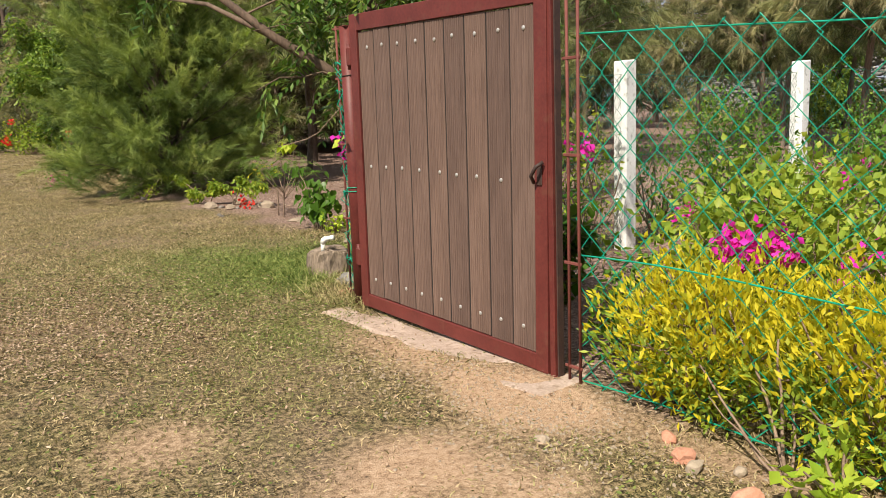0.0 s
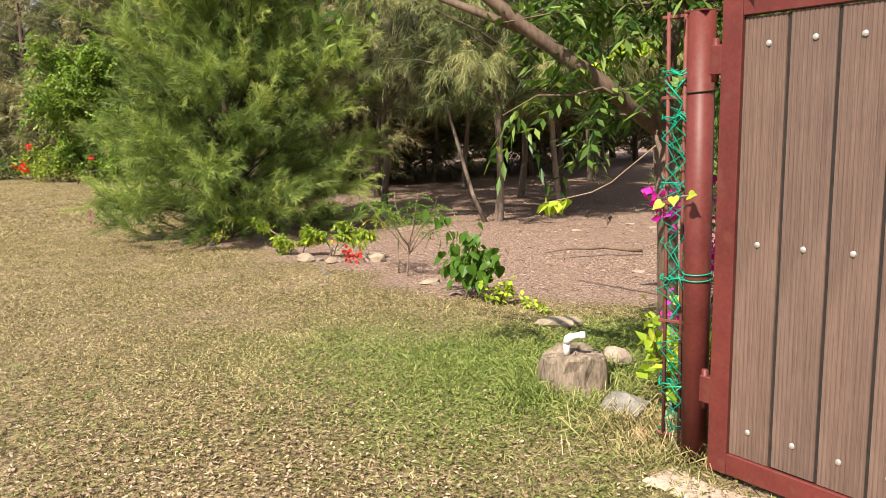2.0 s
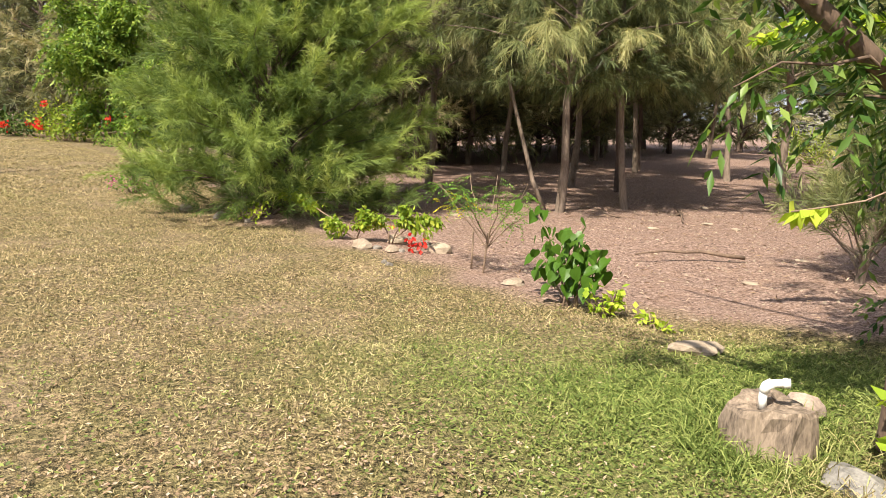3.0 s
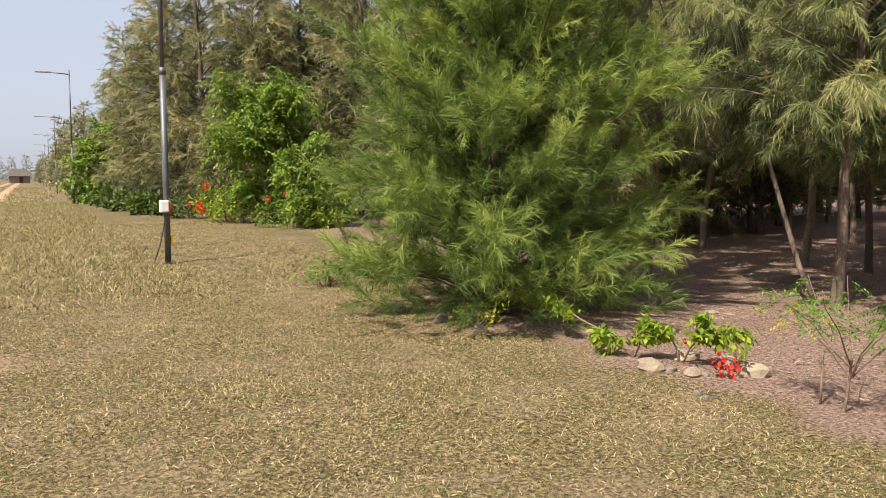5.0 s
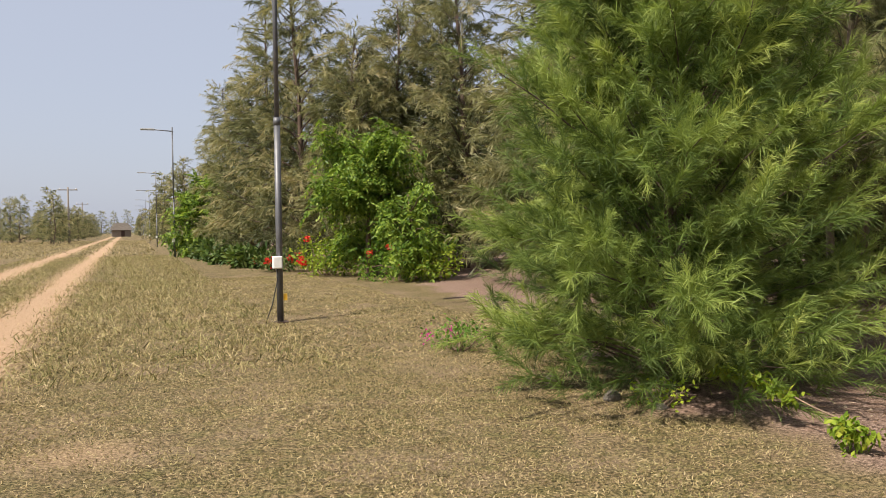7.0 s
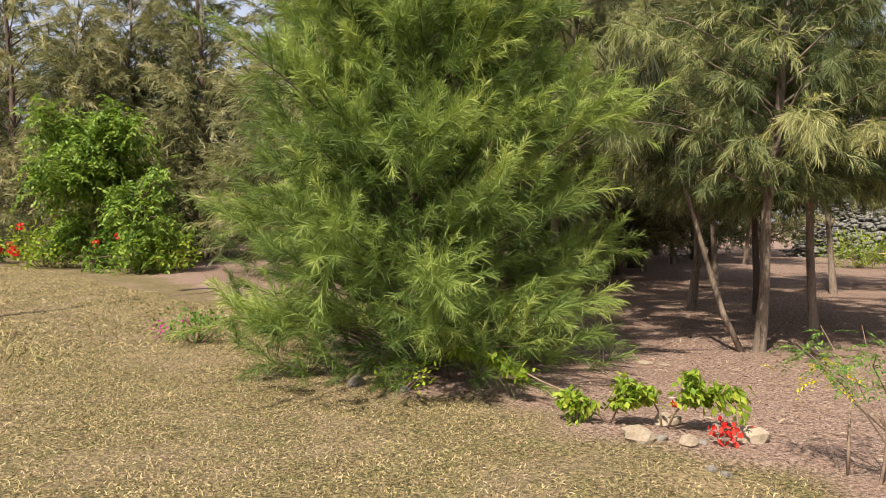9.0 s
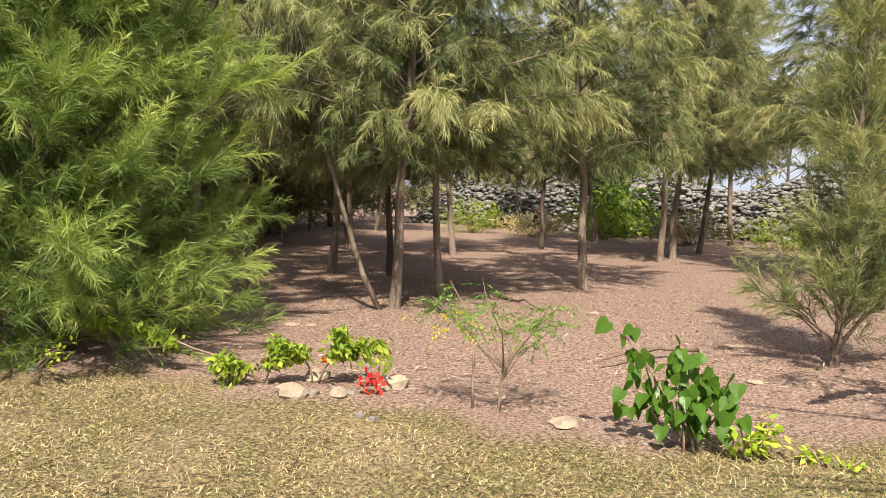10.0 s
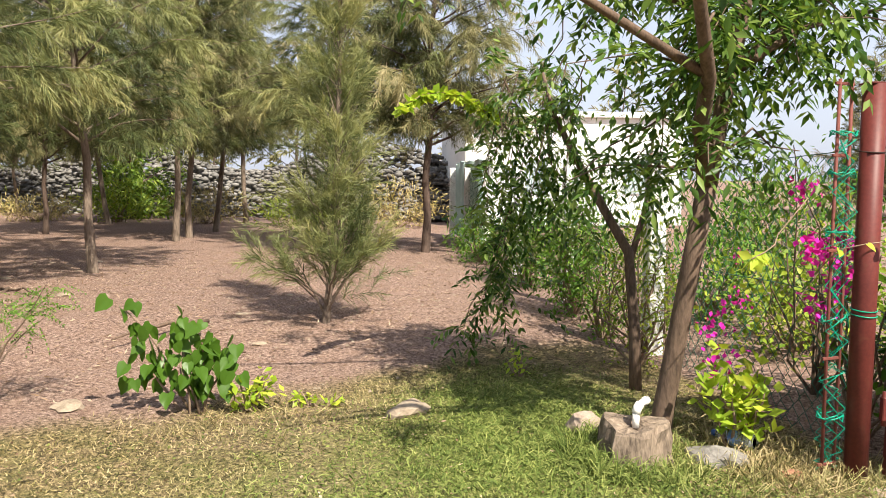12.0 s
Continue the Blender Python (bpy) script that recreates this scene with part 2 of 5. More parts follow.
def merge(*bms):
    out = bmesh.new()
    for bm in bms:
        me = bpy.data.meshes.new("part")
        bm.to_mesh(me)
        out.from_mesh(me)
        bm.free()
        bpy.data.meshes.remove(me)
    return out


def tube_arrays(points, radii, sides=6, cap=True):
    """A tapered tube along points."""
    pts = [Vector(p) for p in points]
    verts, tris = [], []
    ref = Vector((0.31, 0.87, 0.38))
    for i, p in enumerate(pts):
        d = (pts[min(i + 1, len(pts) - 1)] - pts[max(i - 1, 0)]).normalized()
        a = d.cross(ref)
        a = a.normalized() if a.length > 1e-4 else d.orthogonal().normalized()
        b = d.cross(a)
        r = radii[i] if hasattr(radii, "__len__") else radii
        for k in range(sides):
            t = 2 * math.pi * k / sides
            verts.append(p + (a * math.cos(t) + b * math.sin(t)) * r)
    for i in range(len(pts) - 1):
        for k in range(sides):
            q, w = i * sides + k, i * sides + (k + 1) % sides
            tris += [(q, w, w + sides), (q, w + sides, q + sides)]
    if cap:
        for k in range(1, sides - 1):
            tris += [(0, k + 1, k), ((len(pts) - 1) * sides, (len(pts) - 1) * sides + k, (len(pts) - 1) * sides + k + 1)]
    return np.array(verts), np.array(tris)


def joined(pieces):
    vs, ts, n = [], [], 0
    for v, t in pieces:
        vs.append(v)
        ts.append(t + n)
        n += len(v)
    return np.concatenate(vs), np.concatenate(ts)


def tube(name, points, radii, material, parent=None, sides=6, label=""):
    return smooth(part(name, mesh_np(name, *tube_arrays(points, radii, sides)), material, parent, label))


def bend(a, b, n, wobble, rng, sag=0.0):
    """n points from a to b, wandering a little."""
    a, b = np.array(a, float), np.array(b, float)
    t = np.linspace(0, 1, n)[:, None]
    p = a + (b - a) * t
    off = np.cumsum(rng.normal(0, wobble, (n, 3)), axis=0)
    off -= off[0] + (off[-1] - off[0]) * t
    p += off
    p[:, 2] -= sag * 4 * (t * (1 - t))[:, 0]
    return p


def unit(v):
    return v / np.maximum(np.linalg.norm(v, axis=-1, keepdims=True), 1e-9)


def ribbons(P, D, L, W, droop, rng):
    """Needles and blades: thin ribbons of two joints that start at P along D, with the end hanging by droop."""
    n = len(P)
    side = unit(np.cross(D, unit(rng.normal(0, 1, (n, 3)))))
    L, W, droop = (np.broadcast_to(np.asarray(v, float), (n,))[:, None] for v in (L, W, droop))
    mid = P + D * L * 0.5 - np.array([0, 0, 1.0]) * droop * L * 0.22
    tip = P + D * L * 0.93 - np.array([0, 0, 1.0]) * droop * L * 0.8
    v = np.stack([P - side * W * 0.5, P + side * W * 0.5, mid - side * W * 0.5, mid + side * W * 0.5, tip], axis=1)
    t = (np.arange(n) * 5)[:, None, None] + np.array([[0, 1, 3], [0, 3, 2], [2, 3, 4]])[None]
    return v.reshape(-1, 3), t.reshape(-1, 3)


def leaves(P, D, N, L, W, fold=0.18, blunt=0.45):
    """Folded leaves of four faces, from P along D, facing N."""
    n = len(P)
    D = unit(D)
    S = unit(np.cross(D, N))
    N = np.cross(S, D)
    L, W = (np.broadcast_to(np.asarray(v, float), (n,))[:, None] for v in (L, W))
    mid = P + D * L * blunt - N * W * fold
    v = np.stack([P, mid - S * W * 0.5 + N * W * fold, mid, mid + S * W * 0.5 + N * W * fold, P + D * L - N * L * 0.1], axis=1)
    t = (np.arange(n) * 5)[:, None, None] + np.array([[0, 2, 1], [0, 3, 2], [1, 2, 4], [2, 3, 4]])[None]
    return v.reshape(-1, 3), t.reshape(-1, 3)


def hearts(P, D, N, L):
    """Broad heart-shaped leaves of eight faces."""
    n = len(P)
    D = unit(D)
    S = unit(np.cross(D, N))
    N = np.cross(S, D)
    L = np.broadcast_to(np.asarray(L, float), (n,))[:, None]
    ring = [(0.0, 0.0, 0), (-0.10, 0.27, 0.06), (0.12, 0.47, 0.1), (0.48, 0.40, 0.06), (0.78, 0.18, 0), (1.05, 0, -0.12), (0.78, -0.18, 0), (0.48, -0.40, 0.06), (0.12, -0.47, 0.1), (-0.10, -0.27, 0.06)]
    v = np.stack([P + (D * a + S * b + N * c) * L for a, b, c in ring], axis=1)
    t = np.array([[0, 1, 2], [0, 2, 3], [0, 3, 4], [0, 4, 5], [0, 5, 6], [0, 6, 7], [0, 7, 8], [0, 8, 9]])
    return v.reshape(-1, 3), ((np.arange(n) * 10)[:, None, None] + t[None]).reshape(-1, 3)


def blob_rock(name, material, size, seed, parent=None, label="", at=None, cuts=2, rough=0.28):
    """A broken stone: a lumpy, faceted body, flattened below."""
    rng = np.random.default_rng(seed)
    bm = bmesh.new()
    bmesh.ops.create_icosphere(bm, subdivisions=cuts, radius=0.5)
    o = Vector(rng.normal(0, 9, 3))
    for v in bm.verts:
        d = 1 + rough * 1.6 * noise.noise(v.co * 2.1 + o) + rough * 0.7 * noise.noise(v.co * 6 + o)
        v.co *= d
        v.co.x, v.co.y, v.co.z = v.co.x * size[0], v.co.y * size[1], max(v.co.z, -0.32) * size[2]
    return part(name, bm, material, parent, label, at)


# ---- ground ----
def ground_height(x, y):
    """Gentle unevenness, and a slight dip towards the gate."""
    x, y = np.asarray(x, float), np.asarray(y, float)
    dip = -0.075 / (1 + np.exp(np.clip((y - 6.2) * 1.6, -40, 40))) / (1 + np.exp(np.clip((0.9 - x) * 1.5, -40, 40)))
    w = 0.012 * np.sin(x * 1.9 + 0.6 * np.sin(y * 1.3)) + 0.012 * np.sin(y * 1.7 + 1.1 * np.sin(x * 0.9)) + 0.006 * np.sin(x * 5.1 + y * 3.3)
    hollow = -0.095 * np.exp(-((x - 4.9) / 1.5) ** 2 - ((y - 8.9) / 1.7) ** 2)
    return dip + w + hollow


def edge_x(y):
    """Where the lawn gives way to the bare floor under the trees."""
    y = np.asarray(y, float)
    return np.interp(y, [-10, 5.4, 5.9, 7.2, 8.1, 9.0, 10.0, 11.0, 12.2, 13.4, 14.4, 17, 20, 34, 400], [2.95, 2.95, 5.9, 5.75, 4.9, 4.15, 4.0, 3.9, 3.85, 3.65, 4.3, 4.6, 5.4, 7.6, 8]) + 0.16 * np.sin(y * 3.1) + 0.10 * np.sin(y * 7.3 + 1)


def road_x(y):
    """Middle of the sandy track."""
    return -3.35 - 0.012 * (np.asarray(y, float) - 24)


def soft(a, lo, hi):
    return np.clip((a - lo) / (hi - lo), 0, 1)


def patch_at(X, Y, x, y, rx, ry):
    return np.exp(-(((X - x) / rx) ** 2 + ((Y - y) / ry) ** 2))


def masks(X, Y):
    """Forest floor, track, green grass and bare earth, each 0 to 1."""
    forest = soft(X - edge_x(Y), -0.35, 0.35)
    mid = X - road_x(Y)
    wheel = np.maximum(np.exp(-((mid - 1.15) / 0.62) ** 2), np.exp(-((mid + 1.15) / 0.62) ** 2))
    road = wheel * soft(Y, 4, 14)
    green = np.clip(patch_at(X, Y, 3.2, 7.3, 0.9, 0.6) * 0.7 + patch_at(X, Y, 2.4, 6.7, 0.7, 0.45) * 0.45 + patch_at(X, Y, 2.2, 5.4, 0.45, 0.7) * 0.35 + patch_at(X, Y, 4.3, 6.9, 0.9, 0.7) * 0.8 + 0.35 * patch_at(X, Y, 2.6, 8.3, 1.0, 0.8), 0, 1)
    bare = np.clip(patch_at(X, Y, 2.5, 3.6, 0.30, 0.42) * 1.15 + patch_at(X, Y, 1.75, 3.35, 0.35, 0.3) * 0.9 + patch_at(X, Y, 2.5, 4.6, 0.3, 0.8) * 0.8 + patch_at(X, Y, 1.0, 4.1, 0.3, 0.3) * 0.7 + patch_at(X, Y, 2.7, 2.6, 0.18, 0.6) * 0.75 + patch_at(X, Y, 1.95, 2.9, 0.3, 0.2) * 0.7 + patch_at(X, Y, 1.2, 3.2, 0.4, 0.22) * 0.55
                   + patch_at(X, Y, 0.1, 3.6, 0.6, 0.3) * 0.7 + patch_at(X, Y, 3.5, 10.7, 0.5, 0.6) * 0.35 + patch_at(X, Y, -0.7, 14.0, 0.6, 0.5) * 0.55, 0, 1)
    return forest, road, green, bare


def ground_material():
    m, nt, bs = nodes("lawn_and_earth")

    def mask(name, soften=0.5):
        a = nt.nodes.new("ShaderNodeAttribute")
        a.attribute_name = name
        return a.outputs["Fac"]

    fine, mid, broad, tiny = noise_node(nt, 38, 6), noise_node(nt, 5.5, 5), noise_node(nt, 0.9, 4), noise_node(nt, 160, 3)
    f = math_node(nt, "ADD", math_node(nt, "MULTIPLY", fine, 0.5), math_node(nt, "MULTIPLY", tiny, 0.5))
    lawn = ramp(nt, f, [(0.38, (0.016, 0.013, 0.007)), (0.47, (0.085, 0.066, 0.034)), (0.55, (0.27, 0.195, 0.105)), (0.67, (0.53, 0.40, 0.24))])
    lawn = mix(nt, ramp(nt, mid, [(0.42, (0, 0, 0)), (0.62, (0.35, 0.35, 0.35))]), lawn, ramp(nt, f, [(0.38, (0.014, 0.02, 0.006)), (0.62, (0.19, 0.20, 0.058))]))
    lawn = mix(nt, ramp(nt, broad, [(0.48, (0, 0, 0)), (0.68, (0.5, 0.5, 0.5))]), lawn, ramp(nt, f, [(0.36, (0.10, 0.068, 0.048)), (0.62, (0.42, 0.30, 0.21))]))
    grn = ramp(nt, f, [(0.37, (0.03, 0.045, 0.01)), (0.63, (0.22, 0.26, 0.065))])
    litter = ramp(nt, f, [(0.38, (0.03, 0.02, 0.016)), (0.46, (0.15, 0.098, 0.077)), (0.54, (0.31, 0.212, 0.168)), (0.66, (0.56, 0.43, 0.355))])
    litter = mix(nt, ramp(nt, mid, [(0.45, (0, 0, 0)), (0.7, (0.5, 0.5, 0.5))]), litter, ramp(nt, f, [(0.38, (0.13, 0.075, 0.05)), (0.62, (0.33, 0.21, 0.15))]))
    sand = ramp(nt, f, [(0.36, (0.20, 0.125, 0.075)), (0.45, (0.36, 0.235, 0.145)), (0.55, (0.45, 0.31, 0.20)), (0.66, (0.56, 0.42, 0.30))])

    def edge(name, wide=0.28):
        s = math_node(nt, "ADD", mask(name), math_node(nt, "MULTIPLY_ADD", math_node(nt, "ADD", math_node(nt, "MULTIPLY", mid, 0.5), math_node(nt, "MULTIPLY", fine, 0.5)), 1.0, -0.5))
        return math_node(nt, "MULTIPLY_ADD", s, 1 / wide, 0.5 - 0.5 / wide, clamp=True)

    col = mix(nt, edge("green", 0.9), lawn, grn)
    col = mix(nt, edge("forest", 0.5), col, litter)
    col = mix(nt, edge("bare", 0.6), col, sand)
    col = mix(nt, edge("road", 0.6), col, sand)
    nt.links.new(col, bs.inputs["Base Color"])
    bs.inputs["Roughness"].default_value = 0.97
    bs.inputs["Specular IOR Level"].default_value = 0.1
    bump(nt, bs, math_node(nt, "ADD", f, math_node(nt, "MULTIPLY", mid, 0.6)), 0.9, 0.02)
    return m


def build_ground():
    xs = np.concatenate([-np.geomspace(700, 8.4, 34), np.arange(-8, 20.01, 0.13), np.geomspace(20.6, 700, 34)])
    ys = np.concatenate([-np.geomspace(500, 1.4, 24), np.arange(-1, 32.01, 0.13), np.geomspace(32.6, 1500, 44)])
    X, Y = np.meshgrid(xs, ys)
    Z = ground_height(X, Y) * (np.hypot(X, Y - 10) < 60)
    forest, road, green, bare = masks(X, Y)
    Z = Z - 0.035 * road + 0.02 * forest
    nx, ny = len(xs), len(ys)
    q = (np.arange(ny - 1)[:, None] * nx + np.arange(nx - 1)[None]).ravel()
    tris = np.concatenate([np.stack([q, q + 1, q + nx + 1], 1), np.stack([q, q + nx + 1, q + nx], 1)])
    me = mesh_np("ground", np.stack([X, Y, Z], -1).reshape(-1, 3), tris)
    for key, a in (("forest", forest), ("road", road), ("green", green), ("bare", bare)):
        me.attributes.new(key, "FLOAT", "POINT").data.foreach_set("value", a.ravel().astype(np.float32))
    return smooth(tagged(part("ground", me, ground_material()), "dry patchy lawn meeting bare brown earth under trees", "ground", kind="structure"))


build_ground()
GZ = lambda x, y: float(ground_height(x, y) + 0.02 * masks(np.array(float(x)), np.array(float(y)))[0])


# ---- gate ----
GATE_X, HINGE_Y, LATCH_Y, GATE_Z = 2.80, 5.57, 3.78, -0.03
SAG = 0.8


def build_gate():
    g = thing("gate", GATE_X, HINGE_Y, GATE_Z, label="closed gate of brown ribbed boards in a red-painted steel frame", category="gate")
    g.matrix_basis = pose(GATE_X, HINGE_Y, GATE_Z, SAG, 0, 0)
    W, H, fw, lw, tw, th = HINGE_Y - LATCH_Y, 1.85, 0.085, 0.085, 0.10, 0.045
    frame_bms = [box(th, fw, H, 0.003, (0, -fw / 2, H / 2)), box(th, lw, H, 0.003, (0, -W + lw / 2, H / 2)),
                 box(th - 0.004, W - fw - lw, fw, 0.003, (0, -(W + fw - lw) / 2, fw / 2 + 0.001)), box(th - 0.004, W - fw - lw, tw, 0.003, (0, -(W + fw - lw) / 2, H - tw / 2 - 0.001))]
    for name, bm in zip(("hinge_stile", "latch_stile", "bottom_rail", "top_rail"), frame_bms):
        part(name, bm, M_RED, g, "red-painted steel")
    wood, nt, bs = nodes("ribbed_composite_board")
    info = nt.nodes.new("ShaderNodeObjectInfo").outputs["Random"]
    grain, blot = noise_node(nt, 16, 7, (9, 9, 0.22), 0.75), noise_node(nt, 3.0, 5, (1, 1, 0.5))
    f = math_node(nt, "ADD", math_node(nt, "MULTIPLY", grain, 0.6), math_node(nt, "MULTIPLY", blot, 0.4))
    col = ramp(nt, f, [(0.36, (0.07, 0.04, 0.03)), (0.5, (0.126, 0.077, 0.058)), (0.64, (0.185, 0.118, 0.09))])
    tone = ramp(nt, info, [(0.0, (0.80, 0.78, 0.78)), (0.5, (1, 1, 1)), (1.0, (1.12, 1.1, 1.06))])
    nt.links.new(mix(nt, 1.0, col, tone, "MULTIPLY"), bs.inputs["Base Color"])
    bs.inputs["Roughness"].default_value = 0.75
    bump(nt, bs, grain, 0.7, 0.004)
    n = 9
    inner = W - fw - lw - 0.004
    pitch = inner / n
    # one ribbed board: a slab with seven shallow grooves down its face
    bw, bh, bt = pitch - 0.013, H - fw - tw - 0.012, 0.024
    prof, ribs = [], 10
    for k in range(ribs):
        y0, y1 = -bw / 2 + bw * k / ribs, -bw / 2 + bw * (k + 1) / ribs
        prof += [(y0 + 0.002, 0.0), (y1 - 0.0035, 0.0), (y1 - 0.0028, 0.002), (y1 + 0.0012, 0.002)] if k < ribs - 1 else [(y0 + 0.002, 0.0), (y1 - 0.002, 0.0)]
    prof = [(-bw / 2, 0.003)] + prof + [(bw / 2, 0.003), (bw / 2, bt), (-bw / 2, bt)]
    vs = [(x, y, z) for z in (-bh / 2, bh / 2) for y, x in prof]
    m = len(prof)
    fs = [(k, k + m, (k + 1) % m + m, (k + 1) % m) for k in range(m)] + [tuple(range(m)), tuple(range(2 * m - 1, m - 1, -1))]
    board_me = mesh_of("board", vs, fs)
    board_me.materials.append(wood)
    bolt = bmesh.new()
    bmesh.ops.create_uvsphere(bolt, u_segments=10, v_segments=6, radius=0.0115)
    bmesh.ops.scale(bolt, vec=(0.55, 1, 1), verts=bolt.verts)
    bolt_me = bpy.data.meshes.new("bolt")
    bolt.to_mesh(bolt_me)
    bolt.free()
    bolt_me.materials.append(M_BOLT)
    rng = np.random.default_rng(3)
    for k in range(n):
        y = -fw - pitch * (k + 0.5)
        b = part("board", board_me, None, g, at=pose(-0.010 + rng.normal(0, 0.0012), y + (0.004 if k == 0 else 0), (H + fw - tw) / 2 + rng.normal(0, 0.001)))
        for z in (0.20, 0.925, 1.648):
            if k == n - 1 and z == 0.925:
                continue
            part("bolt", bolt_me, None, b, "round zinc bolt head", at=pose(-0.001, rng.normal(0, 0.008), z - (H + fw - tw) / 2 + rng.normal(0, 0.004)))
    # near-black filler strips, added so the gaps between boards read dark
    for k in range(n + 1):
        part("gap_strip", box(0.01, 0.013, bh, 0.001, (-0.002, -fw - pitch * k - 0.002, (H + fw - tw) / 2)), M_GAP_BLACK, g, "near-black strip added in the board gap")
    for z in (0.20, 0.925, 1.648):
        part("back_rail", box(0.02, inner, 0.05, 0.002, (0.028, -fw - inner / 2, z)), M_DARKIRON, g, "dark flat bar behind the boards")
    # latch: a slanting bar in a slot on the latch stile
    part("latch_plate", box(0.006, 0.035, 0.10, 0.002, (-th / 2 - 0.004, -W + 0.045, 0.97)), M_DARKIRON, g, "dark iron plate")
    tube("latch_handle", [(-th / 2 - 0.012, -W + 0.075, 0.93), (-th / 2 - 0.045, -W + 0.06, 0.965), (-th / 2 - 0.045, -W + 0.025, 1.01), (-th / 2 - 0.012, -W + 0.012, 1.03)], 0.009, M_DARKIRON, g, 8, "dark iron handle")
    for z in (0.32, 1.60):
        h = part("hinge", box(0.03, 0.05, 0.11, 0.004, (-0.012, 0.022, z)), M_RED, g, "welded steel hinge")
        tube("pin", [(-0.012, 0.03, z - 0.08), (-0.012, 0.03, z + 0.08)], 0.014, M_RED, h, 8)
    return g


build_gate()


def ladder_post(x, y, height, rz, label):
    """Two thin rods joined by short rungs."""
    t = thing("ladder_post", x, y, GZ(x, y) - 0.05, rz, label, "fence post")
    for s in (-1, 1):
        tube("rod", [(0, s * 0.036, 0), (0.004 * s, s * 0.036, height * 0.5), (0, s * 0.036, height)], 0.008, M_RUST, t, 6)
    for k, z in enumerate((0.12, 0.62, 1.12, 1.55, height - 0.02)):
        part("rung", box(0.012, 0.11, 0.014, 0.002, (0, 0.008, z)), M_RUST, t)
    return t


def build_gate_posts():
    p = thing("hinge_post", 2.845, 5.685, GZ(2.845, 5.685) - 0.06, label="round red-painted steel gate post, scuffed and wired", category="gate post")
    tube("tube", [(0, 0, 0), (0, 0, 0.9), (0, 0, 1.88)], 0.053, M_RED, p, 20)
    part("cap", box(0.10, 0.10, 0.008, 0.002, (0, 0, 1.882)), M_RED, p)
    rng = np.random.default_rng(5)
    for z, m in ((1.58, M_DARKIRON), (0.86, M_PVC_GREEN), (0.835, M_PVC_GREEN)):
        ring = [(0.056 * math.cos(a), 0.056 * math.sin(a), z + 0.006 * math.sin(a + z * 9)) for a in np.linspace(0, 2 * math.pi, 19)]
        tube("wire_tie", ring, 0.0032, m, p, 5, "twisted tie wire")
    l = thing("latch_post", GATE_X + 0.01, 3.745, GZ(2.8, 3.6) - 0.06, label="flat dark red steel latch post beside the gate", category="gate post")
    part("flat_bar", box(0.05, 0.034, 2.05, 0.003, (0, 0.008, 1.0)), M_RED, l)
    part("angle_bar", box(0.04, 0.008, 2.08, 0.002, (0.01, -0.014, 1.01)), M_DARKIRON, l, "dark unpainted angle iron")
    ladder_post(2.86, 5.815, 1.89, 15, "rusty ladder-like rod post wound with green wire")
    ladder_post(2.82, 3.635, 2.08, 0, "rusty ladder-like rod post holding the chain-link fence")
    # the sill under the gate
    bm = box(0.36, 2.1, 0.12, 0.012)
    bmesh.ops.subdivide_edges(bm, edges=list(bm.edges), cuts=9, use_grid_fill=True)
    for v in bm.verts:
        v.co += Vector(((noise.noise(v.co * 4) * 0.10 + noise.noise(v.co * 13) * 0.05) * (1 if v.co.x < 0 else 0.2), 0, noise.noise(v.co * 4 + UP) * 0.014))
    s = part("gate_sill", bm, M_SILL, at=pose(2.75, 4.66, -0.122))
    tagged(s, "rough pale concrete sill strip beneath the gate", "sill", kind="structure")


build_gate_posts()


# ---- chain-link fences ----
def chain_link(name, a, b, height, z0, cell, radius, material, label, rails=()):
    """Zigzag strands hooked into one another between a and b."""
    a, b = Vector((*a, 0)), Vector((*b, 0))
    along, length = (b - a).normalized(), (b - a).length
    t = thing(name, a.x, a.y, z0, label=label, category="chain-link fence")
    rng = np.random.default_rng(len(label))
    rows = int(height / cell)
    n = int(length / cell)
    across = Vector((-along.y, along.x, 0))
    for k in range(n):
        pts = []
        for r in range(rows + 1):
            s = k * cell + (cell * 1.03 if (r + k) % 2 else -cell * 0.03)
            z = height * r / rows
            p = along * s + UP * (z + 0.012 * math.sin(s * 2.3)) + across * (0.01 * math.sin(s * 1.7 + z * 2) + (0.004 if (r + k) % 2 else -0.004)) + Vector(rng.normal(0, 0.004, 3))
            pts.append(p)
        part("strand", mesh_np("strand", *tube_arrays(pts, radius, 4, False)), material, t)
    for z in rails:
        pts = [along * s + UP * (z + 0.015 * math.sin(s * 3.1) + (0.06 * math.exp(-s * 2) if z > height * 0.8 else 0)) for s in np.linspace(0, length, 40)]
        part("line_wire", mesh_np("line_wire", *tube_arrays(pts, radius * 1.2, 5, False)), material, t, "taut horizontal line wire")
    return t


chain_link("gate_side_fence", (2.83, 3.62), (2.84, -0.6), 1.59, -0.07, 0.076, 0.0031, M_PVC_GREEN, "green plastic-coated chain-link fence beside the gate", (0.02, 0.62, 1.55))
chain_link("boundary_fence", (2.98, 5.66), (8.4, 5.70), 1.45, 0.0, 0.056, 0.0021, M_WIRE_DARK, "weathered dark green chain-link boundary fence", (0.75, 1.42))
chain_link("far_boundary_fence", (8.5, 5.70), (15.8, 5.72), 1.45, 0.0, 0.085, 0.0022, M_WIRE_DARK, "weathered chain-link fence between white posts", (0.75, 1.42))


